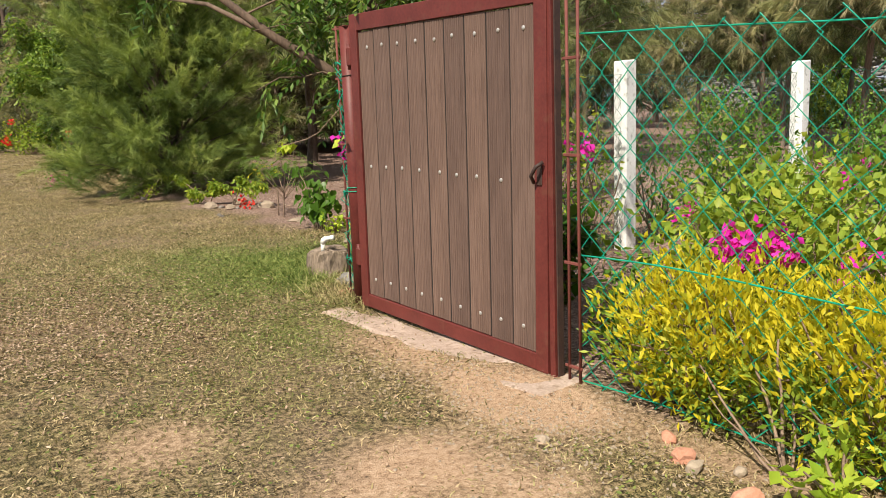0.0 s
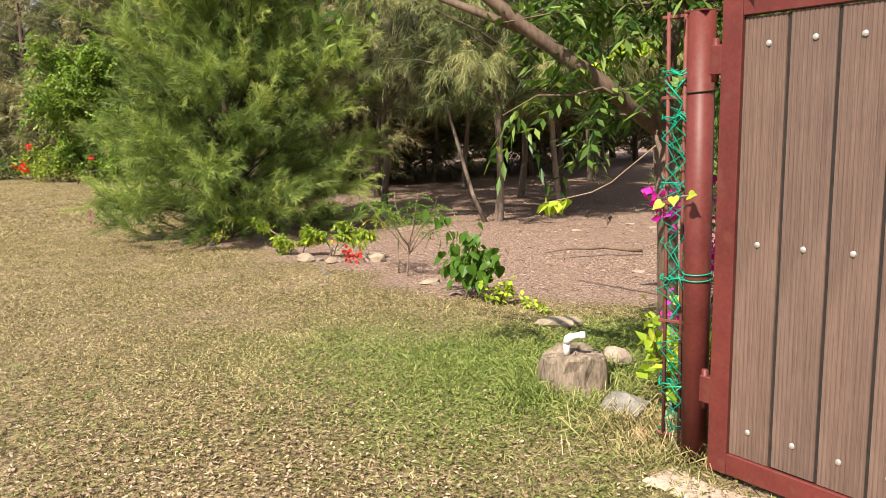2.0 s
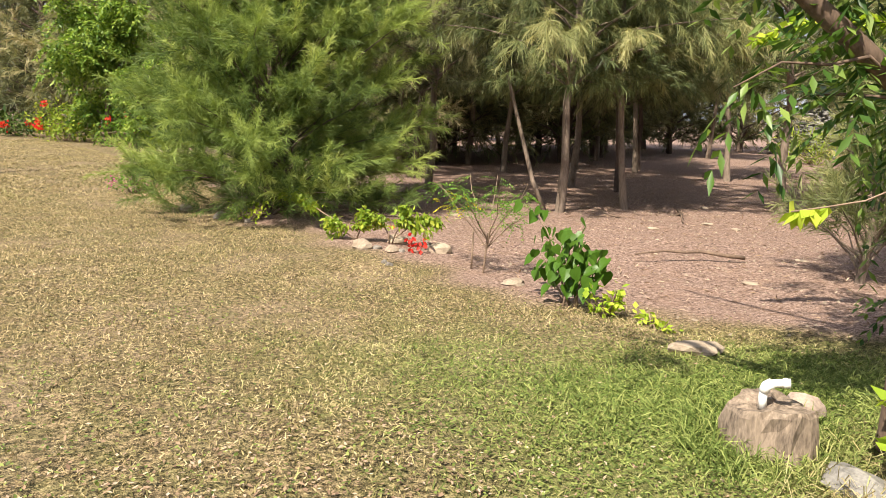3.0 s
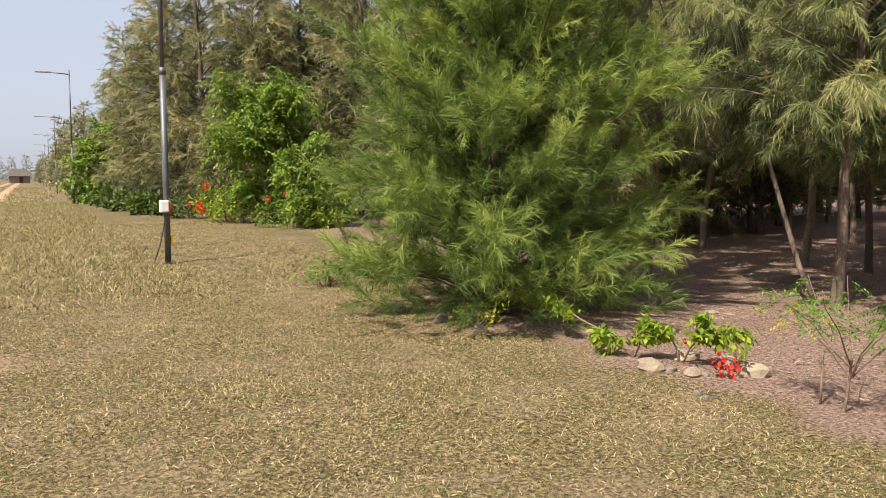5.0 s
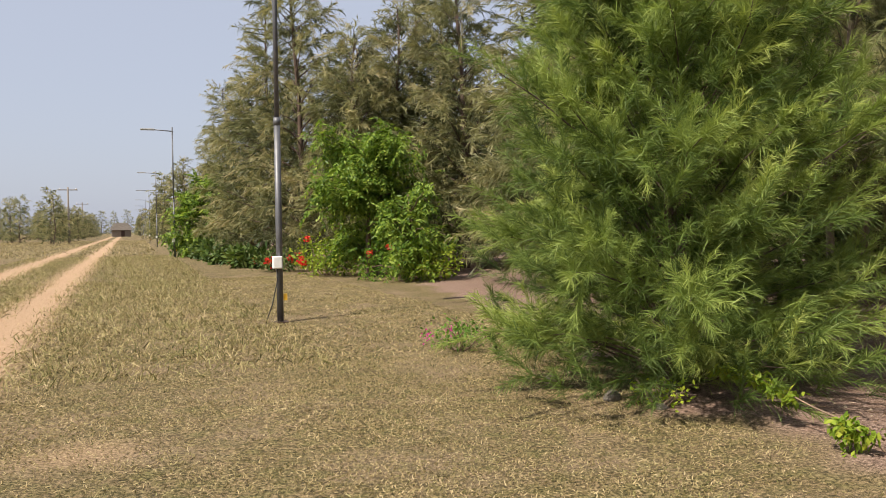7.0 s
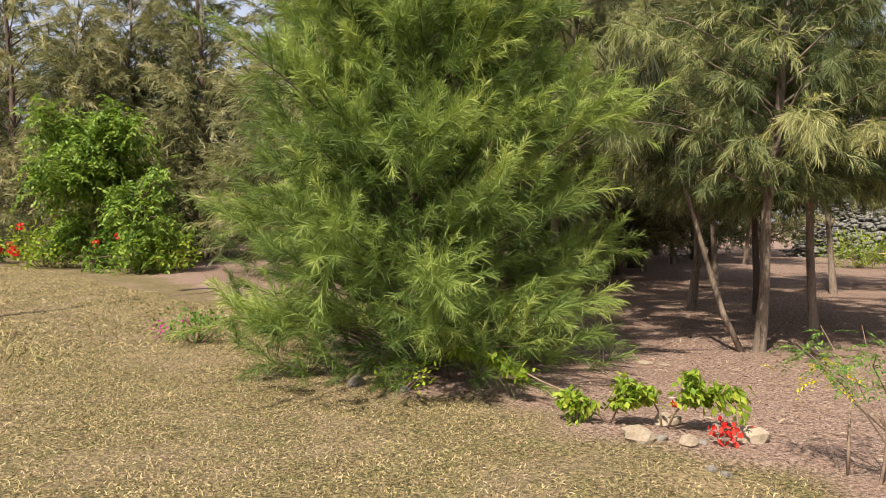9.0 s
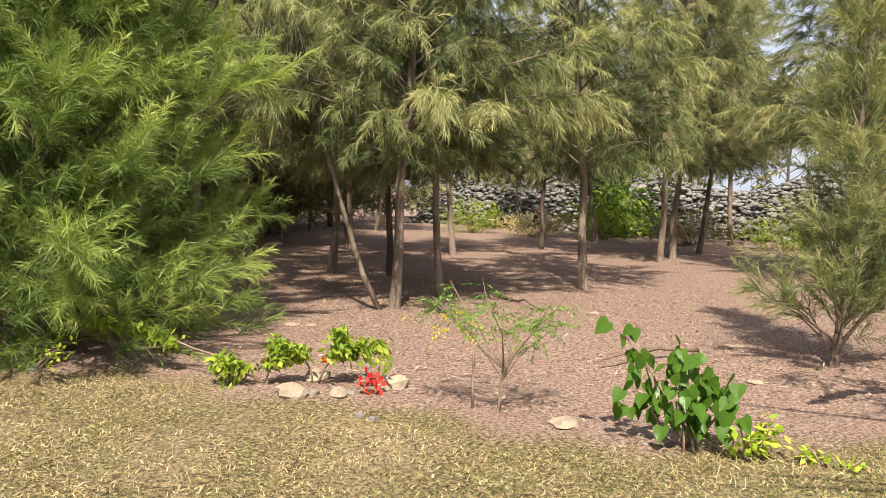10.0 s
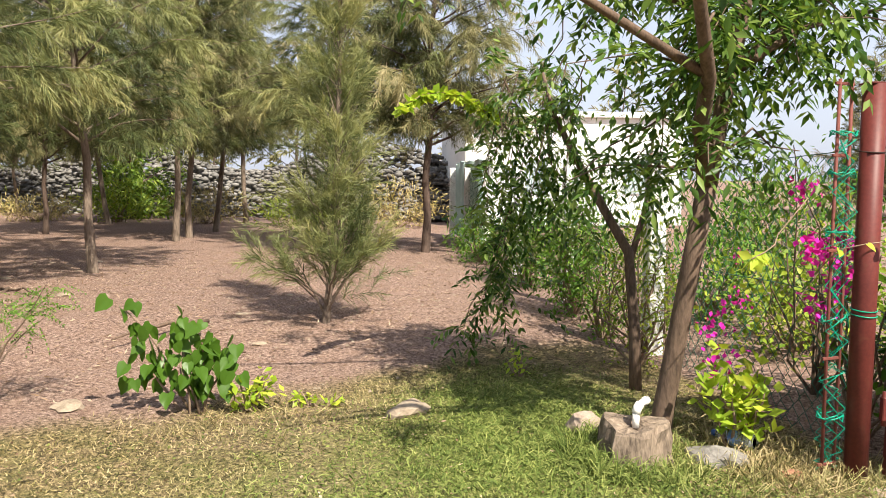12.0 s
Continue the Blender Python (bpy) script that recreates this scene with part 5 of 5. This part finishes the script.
for k in range(18):
    x, y = rng.uniform(4.9, 12.5), rng.uniform(6.6, 14.5)
    s = rng.uniform(0.06, 0.2)
    rock(x, y, (s, s * rng.uniform(0.5, 0.9), s * 0.22), 50 + k, "flat pale stone bedded in the bare earth", M_PALEROCK, group="flat stones on bare earth", sink=0.9)


def bottle():
    t = thing("plastic_bottle", 3.256, 6.085, GZ(3.26, 6.08) + 0.07, 35, "crumpled clear plastic water bottle lying in grass", "bottle")
    m, nt, bs = nodes("clear_plastic")
    bs.inputs["Base Color"].default_value, bs.inputs["Roughness"].default_value = (0.82, 0.87, 0.9, 1), 0.12
    bs.inputs["Transmission Weight"].default_value, bs.inputs["IOR"].default_value = 0.75, 1.25
    prof = ((-0.12, 0.03), (-0.115, 0.042), (-0.07, 0.044), (-0.06, 0.040), (-0.045, 0.044), (0.02, 0.044), (0.05, 0.040), (0.085, 0.022), (0.10, 0.015))
    vs, fs, n = [], [], 14
    for x, r in prof:
        for k in range(n):
            a = 2 * math.pi * k / n
            w = 1 + 0.07 * math.sin(a * 3 + x * 60)
            vs.append((x, r * w * math.cos(a), r * w * math.sin(a)))
    for i in range(len(prof) - 1):
        fs += [(i * n + k, i * n + (k + 1) % n, (i + 1) * n + (k + 1) % n, (i + 1) * n + k) for k in range(n)]
    fs += [tuple(range(n)), tuple(range((len(prof) - 1) * n, len(prof) * n))]
    smooth(part("shell", mesh_of("shell", vs, fs), m, t))
    tube("cap", [(0.098, 0, 0), (0.118, 0, 0)], 0.017, surface("blue_cap", (0.05, 0.10, 0.3), (0.08, 0.16, 0.4), 20, 90, 0.4, 0.1, 0.001), t, 10)
    tube("label_band", [(-0.03, 0, 0), (0.01, 0, 0)], 0.0455, surface("blue_band", (0.10, 0.2, 0.5), (0.25, 0.4, 0.7), 40, 90, 0.4, 0.1, 0.001), t, 14, "faded blue label band")


bottle()
for k, (a, b) in enumerate((((9.0, 11.9), (7.5, 12.1)), ((9.3, 12.2), (8.3, 11.3)), ((6.7, 9.3), (5.9, 9.9)))):
    t = thing("fallen_branch", a[0], a[1], 0.03, label="thin fallen branch lying on the bare earth", category="branch", group="fallen branches")
    rng = np.random.default_rng(160 + k)
    tube("branch", bend((0, 0, 0.02), (b[0] - a[0], b[1] - a[1], 0.02), 7, 0.03, rng), np.linspace(0.022, 0.008, 7), M_BARK_BROWN, t, 6)
t = thing("dry_sapling", 2.68, 2.45, GZ(2.68, 2.45), label="bare pale twigs sprouting by the fence foot", category="shrub")
for k, (b, r) in enumerate((((0.25, 0.45, 0.55), 0.008), ((0.1, 0.12, 0.48), 0.008), ((0.1, 0.5, 0.35), 0.007), ((0.35, 0.2, 0.3), 0.006), ((0.02, 0.35, 0.22), 0.005))):
    tube("stem", bend((0, 0, -0.02), b, 6, 0.012, np.random.default_rng(170 + k)), np.linspace(r, r * 0.5, 6), M_TWIG, t, 6)
leafy_bush("low_yellow_plant", 2.62, 2.2, (0.2, 0.25, 0.2), 90, F_LIME, 0.07, 0.045, "low plant of bright yellow-green leaves", 180, 8, group="low yellow plants")
leafy_bush("low_green_shrub", 3.3, 3.72, (0.3, 0.22, 0.55), 420, F_BROAD, 0.06, 0.03, "low leafy shrub behind the latch post", 182, 12)
leafy_bush("low_yellow_plant", 2.93, 3.25, (0.12, 0.35, 0.2), 190, F_GOLD, 0.05, 0.028, "low plant of bright yellow-green leaves", 181, 8, group="low yellow plants")

# ---- lamp posts, far things ----
def lamp_post(x, y, rz=0.0, detail=False):
    t = thing("street_lamp", x, y, GZ(x, y) - 0.05, rz, "tall slim grey steel lamp post with side arm", "street lamp", "roadside lamp posts")
    tube("lower_pole", [(0, 0, 0), (0, 0, 3.25)], 0.052, M_POLE, t, 12)
    tube("upper_pole", [(0, 0, 3.25), (0, 0, 7.35)], 0.038, M_POLE, t, 12)
    tube("collar", [(0, 0, 3.2), (0, 0, 3.32)], 0.058, M_POLE, t, 12)
    tube("arm", [(0.05, 0, 7.12), (-0.5, 0, 7.16), (-0.95, 0, 7.19)], 0.03, M_POLE, t, 8)
    part("lamp_head", box(0.75, 0.26, 0.09, 0.02, (-1.3, 0, 7.20)), M_LENS, t, "flat lamp head")
    part("base_plate", box(0.24, 0.24, 0.03, 0.004, (0, 0, 0.055)), M_DARKIRON, t)
    b = part("junction_box", box(0.15, 0.12, 0.2, 0.01, (-0.05, -0.10, 1.02)), M_BOX, t, "pale junction box")
    part("box_lid", box(0.12, 0.012, 0.17, 0.003, (-0.05, -0.164, 1.02)), M_BOX, b)
    tube("cable", [(-0.05, -0.1, 0.93), (-0.06, -0.1, 0.7), (-0.14, -0.1, 0.35), (-0.26, -0.12, 0.03)], 0.009, M_CABLE, t, 6, "black hanging cable")
    part("tag", box(0.06, 0.02, 0.11, 0.003, (0.08, -0.03, 0.46)), M_YELLOW, t, "yellow tag")
    return t


first = lamp_post(1.84, 21.2)
for y in (56.3, 91.5, 126.7, 162, 197, 232):
    copy_thing(first, pose(1.84 - 0.004 * (y - 21.2), y, -0.05, 0, 0, 0))


def utility_pole(x, y):
    t = thing("utility_pole", x, y, 0, label="weathered wooden power pole with a crossarm", category="utility pole", group="power poles")
    tube("pole", [(0, 0, -0.2), (0, 0, 8.2)], [0.16, 0.11], M_WOODPOLE, t, 8)
    part("crossarm", box(2.6, 0.12, 0.14, 0.01, (0, 0, 7.8)), M_WOODPOLE, t)
    for s in (-1.1, 0, 1.1):
        tube("insulator", [(s, 0, 7.85), (s, 0, 8.1)], 0.07, M_BOX, t, 6)
    return t


utility_pole(-9.6, 140)
utility_pole(-11.4, 205)


def far_house():
    t = thing("far_house", -5.0, 300, 0, label="small low house with a dark thatched roof", category="house")
    part("wall", box(6, 5, 2.4, 0.02, (0, 0, 1.2)), M_WOODPOLE, t)
    vs = [(-3.7, -3.3, 2.2), (3.7, -3.3, 2.2), (3.7, 3.3, 2.2), (-3.7, 3.3, 2.2), (-2.0, 0, 4.6), (2.0, 0, 4.6)]
    part("roof", mesh_of("roof", vs, [(0, 1, 5, 4), (1, 2, 5), (2, 3, 4, 5), (3, 0, 4), (3, 2, 1, 0)]), M_THATCH, t)
    part("door", box(1.1, 0.06, 2.0, 0.01, (0.5, -2.52, 1.0)), M_DARKIRON, t)


far_house()


def white_building():
    t = thing("white_building", 21.6, -1.2, 0, label="long low whitewashed building behind the fence", category="building")
    part("wall", box(6, 6.2, 3.0, 0.03, (3, 3.1, 1.5)), M_WHITEWALL, t)
    part("roof", box(6.3, 6.5, 0.16, 0.02, (3, 3.1, 3.08)), M_WHITEWALL, t)
    for y in (1.2, 4.4):
        w = part("window", box(0.06, 1.0, 0.9, 0.01, (-0.02, y, 1.35)), surface("dull_shutter", (0.30, 0.36, 0.36), (0.42, 0.48, 0.47), 3, 40, 0.6, 0.2, 0.003), t)


white_building()


def stone_bank():
    """A long heap of grey rubble closing the far side of the clearing."""
    rng = np.random.default_rng(190)
    t = tagged(thing("rubble_bank", 27, 14, 0, label="long grey rubble bank behind the grove", category="stone bank"), kind="stuff")
    proto = []
    for k in range(6):
        bm = bmesh.new()
        bmesh.ops.create_icosphere(bm, subdivisions=1, radius=0.5)
        for v in bm.verts:
            v.co *= 1 + 0.5 * noise.noise(v.co * 3 + Vector((k * 7, 0, 0)))
        bm.verts.ensure_lookup_table()
        proto.append((np.array([v.co[:] for v in bm.verts]), np.array([[v.index for v in f.verts] for f in bm.faces])))
        bm.free()
    out = []
    for k in range(7000):
        u = rng.uniform(0, 1)
        h = rng.uniform(0, 1) ** 0.8
        x, y = -3.0 + u * 8.0 + (1 - h) * -1.2 + h * 1.6 + rng.normal(0, 0.25), -13 + u * 24 + rng.normal(0, 0.4)
        v, f = proto[k % 6]
        s = rng.uniform(0.12, 0.34)
        a = rng.uniform(0, 6.3)
        R = np.array([[math.cos(a), -math.sin(a), 0], [math.sin(a), math.cos(a), 0], [0, 0, 0.5]])
        out.append((v @ R.T * s + np.array([x, y, 2.35 * h * (0.85 + 0.2 * math.sin(y * 0.7))]), f))
    ob = part("rubble", mesh_np("rubble", *joined(out)), surface("grey_rubble", (0.06, 0.055, 0.05), (0.27, 0.255, 0.235), 1.6, 12, 0.95, 0.4, 0.01), t)
    ob["kind"] = "stuff"
    # earth core under the stones
    ys = np.linspace(-13.5, 11.5, 30)
    vs = [(-3.0 + (y + 13) / 24 * 8.0 + dx, y, z) for y in ys for dx, z in ((-0.9, 0), (1.4, 1.45), (2.0, 1.55), (4.5, 0))]
    fs = [(i * 4 + k, i * 4 + k + 1, i * 4 + k + 5, i * 4 + k + 4) for i in range(29) for k in range(3)]
    part("earth_core", mesh_of("earth_core", vs, fs), M_ROCK, t)


stone_bank()
for k, (x, y) in enumerate(((21.8, 9.5), (22.3, 12.0), (23.0, 14.5), (23.8, 17.0), (24.5, 19.5), (21.0, 6.8))):
    leafy_bush("dry_brush", x, y, (0.9, 1.3, 0.7 + 0.25 * (k % 3)), 500, F_STRAW if k % 2 else F_VINE, 0.22, 0.03, "dry scrubby brush before the rubble bank", 210 + k, 16, group="dry scrub", fill=500)


# ---- grass, litter and fallen leaves ----
def grass_material():
    """Blades: straw and green mixed, greener where the ground is damp."""
    m, nt, bs = nodes("lawn_grass")
    geo = nt.nodes.new("ShaderNodeNewGeometry")
    a = nt.nodes.new("ShaderNodeAttribute")
    a.attribute_name = "damp"
    f = math_node(nt, "ADD", math_node(nt, "MULTIPLY", geo.outputs["Random Per Island"], 0.48), math_node(nt, "MULTIPLY", noise_node(nt, 3.2, 5), 0.52))
    dry = ramp(nt, f, [(0.20, (0.036, 0.031, 0.011)), (0.36, (0.195, 0.155, 0.065)), (0.56, (0.42, 0.325, 0.165)), (0.78, (0.60, 0.475, 0.285))])
    wet = ramp(nt, f, [(0.15, (0.05, 0.085, 0.016)), (0.48, (0.155, 0.205, 0.047)), (0.8, (0.36, 0.385, 0.125))])
    col = mix(nt, a.outputs["Fac"], dry, wet)
    nt.links.new(col, bs.inputs["Base Color"])
    bs.inputs["Roughness"].default_value, bs.inputs["Specular IOR Level"].default_value = 0.7, 0.15
    tr = nt.nodes.new("ShaderNodeBsdfTranslucent")
    nt.links.new(col, tr.inputs["Color"])
    ms = nt.nodes.new("ShaderNodeMixShader")
    ms.inputs[0].default_value = 0.22
    nt.links.new(bs.outputs[0], ms.inputs[1])
    nt.links.new(tr.outputs[0], ms.inputs[2])
    nt.links.new(ms.outputs[0], nt.nodes["Material Output"].inputs["Surface"])
    return m


M_GRASS = grass_material()


def scatter(x0, x1, y0, y1, count, rng):
    return rng.uniform(x0, x1, count), rng.uniform(y0, y1, count)


def grass(name, label, x, y, length, width, rng, droop=0.32, spread=0.75, extra=0.0):
    forest, road, green, bare = masks(x, y)
    patchy = 0.5 + 0.5 * np.sin(x * 2.3 + 1.3 * np.sin(y * 1.9)) * np.sin(y * 2.1 + np.sin(x * 1.7))
    keep = rng.uniform(0, 1, len(x)) < np.clip((1 - forest * 1.05) * (1 - road) * (1 - 0.9 * bare) * (0.28 + 0.72 * patchy), 0, 1)
    x, y, green = x[keep], y[keep], green[keep]
    n = len(x)
    P = np.stack([x, y, ground_height(x, y) - 0.004], 1)
    D = unit(np.stack([rng.normal(0, spread, n), rng.normal(0, spread, n), rng.uniform(0.35, 1.0, n)], 1))
    L = length * rng.uniform(0.5, 1.4, n) * (1 + 0.7 * green)
    v, t = ribbons(P, D, L, width, droop, rng)
    me = mesh_np(name, v, t)
    lush = np.clip(0.5 * np.sin(x * 1.7 + 2.1 * np.sin(y * 0.8)) * np.sin(y * 1.4 + 1.6 * np.sin(x * 1.1)) + 0.22 * np.sin(x * 5.3 + y * 2.9) * np.sin(y * 6.1), 0, 0.36)
    lush = lush * np.clip((11 - y) / 2, 0.3, 1)
    damp = np.clip(green * 1.3 + lush + extra + rng.normal(0, 0.16, n), 0, 1)
    me.attributes.new("damp", "FLOAT", "POINT").data.foreach_set("value", np.repeat(damp, 5).astype(np.float32))
    return tagged(part(name, me, M_GRASS), label, "grass", kind="stuff")


rng = np.random.default_rng(200)
grass("lawn_grass", "short dry straw-coloured lawn grass flecked with green", *scatter(-2.6, 5.3, 2.4, 9.5, 300000, rng), 0.031, 0.0050, rng)
grass("lawn_grass", "short dry straw-coloured lawn grass flecked with green", *scatter(-4.0, 4.6, 9.5, 17.0, 230000, rng), 0.038, 0.0055, rng)
grass("lawn_grass", "short dry straw-coloured lawn grass flecked with green", *scatter(-6.0, 5.0, 17.0, 34.0, 150000, rng), 0.07, 0.0085, rng)
grass("verge_grass", "taller dry grass along the sandy track", *scatter(-6.0, 1.7, 16.5, 60.0, 80000, rng), 0.26, 0.008, rng, 0.6, 0.35, 0.2)
grass("verge_grass", "taller dry grass along the sandy track", *scatter(-22, 1.0, 60.0, 160.0, 30000, rng), 0.2, 0.05, rng, 0.6, 0.4)
x, y = np.concatenate([rng.normal(3.2, 0.9, 10000), rng.normal(3.1, 0.28, 2600)]), np.concatenate([rng.normal(6.9, 0.75, 10000), rng.normal(6.55, 0.3, 2600)])
grass("green_grass", "lush green grass in the shade by the stump", x, y, 0.10, 0.0045, rng, 0.8, 0.6, 0.5)
a, d = rng.uniform(0, 2 * math.pi, 3400), rng.uniform(0.18, 0.36, 3400)
grass("green_grass", "lush green grass round the stump's foot", 3.12 + d * np.cos(a), 6.66 + d * np.sin(a), 0.15, 0.0045, rng, 0.6, 0.45, 0.45)
x, y = np.concatenate([rng.normal(2.92, 0.12, 1800), rng.normal(3.2, 0.3, 1200)]), np.concatenate([rng.normal(5.9, 0.2, 1800), rng.normal(6.0, 0.2, 1200)])
grass("dry_tuft", "tuft of long dry grass at the gate post", x, y, 0.26, 0.004, rng, 0.8, 0.5)
x, y = rng.normal(4.0, 0.3, 1500), rng.normal(8.7, 0.4, 1500)
grass("dry_tuft", "tuft of long dry grass at the plant's foot", x, y, 0.13, 0.004, rng, 0.7, 0.5)
x, y = rng.normal(2.85, 0.1, 800), rng.uniform(2.0, 3.6, 800)
grass("dry_tuft", "fringe of dry grass under the fence", x, y, 0.12, 0.004, rng, 0.7, 0.5)

x, y = rng.normal(2.56, 0.06, 900), rng.uniform(4.0, 5.6, 900)
grass("dry_tuft", "fringe of short grass along the gate sill", x, y, 0.07, 0.0042, rng, 0.7, 0.7, 0.25)
x, y = rng.normal(2.35, 0.4, 3000), rng.normal(3.7, 0.7, 3000)
grass("dry_tuft", "thin dry grass straggling over bare earth", x, y, 0.05, 0.004, rng, 0.7, 0.9)


def pebbles():
    """Crumbs of earth and small stones on the bare patches."""
    rng = np.random.default_rng(220)
    n = 2600
    x = np.concatenate([rng.normal(2.4, 0.3, 1400), rng.uniform(4.6, 12.0, 1200)])
    y = np.concatenate([rng.normal(3.6, 0.8, 1400), rng.uniform(6.4, 14.0, 1200)])
    s = np.concatenate([rng.uniform(0.003, 0.011, 1400), rng.uniform(0.006, 0.022, 1200)])[:, None, None]
    o = np.array([[1, 0, -.2], [-.6, .8, -.2], [-.5, -.9, -.2], [.1, .1, .7]])[None] * rng.uniform(0.6, 1.3, (n, 4, 3)) * s
    z = ground_height(x, y) + 0.02 * masks(x, y)[0] + 0.002
    v = np.stack([x, y, z], 1)[:, None] + o
    t = (np.arange(n) * 4)[:, None, None] + np.array([[0, 1, 3], [1, 2, 3], [2, 0, 3]])[None]
    tagged(part("pebbles", mesh_np("pebbles", v.reshape(-1, 3), t.reshape(-1, 3)), M_PALEROCK), "crumbs of earth and small stones", "pebbles", kind="stuff")


pebbles()


def fallen(name, label, x, y, length, width, mat, rng, lift=0.012):
    n = len(x)
    P = np.stack([x, y, ground_height(x, y) + lift + 0.02 * masks(x, y)[0] + rng.uniform(0, 0.012, n)], 1)
    D = np.stack([rng.normal(0, 1, n), rng.normal(0, 1, n), rng.normal(0, 0.25, n)], 1)
    N = unit(np.array([0, 0, 1.0]) + rng.normal(0, 0.35, (n, 3)))
    return tagged(part(name, mesh_np(name, *leaves(P, D, N, length * rng.uniform(0.6, 1.3, n), width * rng.uniform(0.6, 1.3, n), 0.25)), mat), label, "leaf litter", kind="stuff")


x, y = np.concatenate([rng.uniform(-2.5, 4.2, 2600), rng.normal(0.8, 1.1, 9000)]), np.concatenate([rng.uniform(2.2, 10, 2600), rng.normal(6.3, 0.7, 9000)])
keep = rng.uniform(0, 1, len(x)) > 0.75 * masks(x, y)[2]
fallen("fallen_leaves", "curled tan leaves scattered over the lawn", x[keep], y[keep], 0.024, 0.012, F_DEAD, rng, 0.010)
x, y = np.concatenate([rng.uniform(-2.0, 4.3, 14000), rng.normal(2.7, 0.9, 7000)]), np.concatenate([rng.uniform(2.2, 10, 14000), rng.normal(6.9, 0.8, 7000)])
keep = (np.sin(x * 2.1 + np.sin(y * 2.6)) * np.sin(y * 1.7 + np.sin(x * 1.9)) + rng.normal(0, 0.5, len(x)) > 0) & (masks(x, y)[0] < 0.5) & (masks(x, y)[3] < 0.4)
fallen("lawn_weeds", "small green weed leaves among the dry grass", x[keep], y[keep], 0.020, 0.013, F_WEED, rng, 0.018)
x, y = rng.uniform(4.4, 14, 9000), rng.uniform(5.9, 18, 9000)
keep = x > edge_x(y) - 0.2
fallen("needle_litter", "brown twigs and leaf litter on bare earth", x[keep], y[keep], 0.06, 0.012, F_DEAD, rng, 0.004)
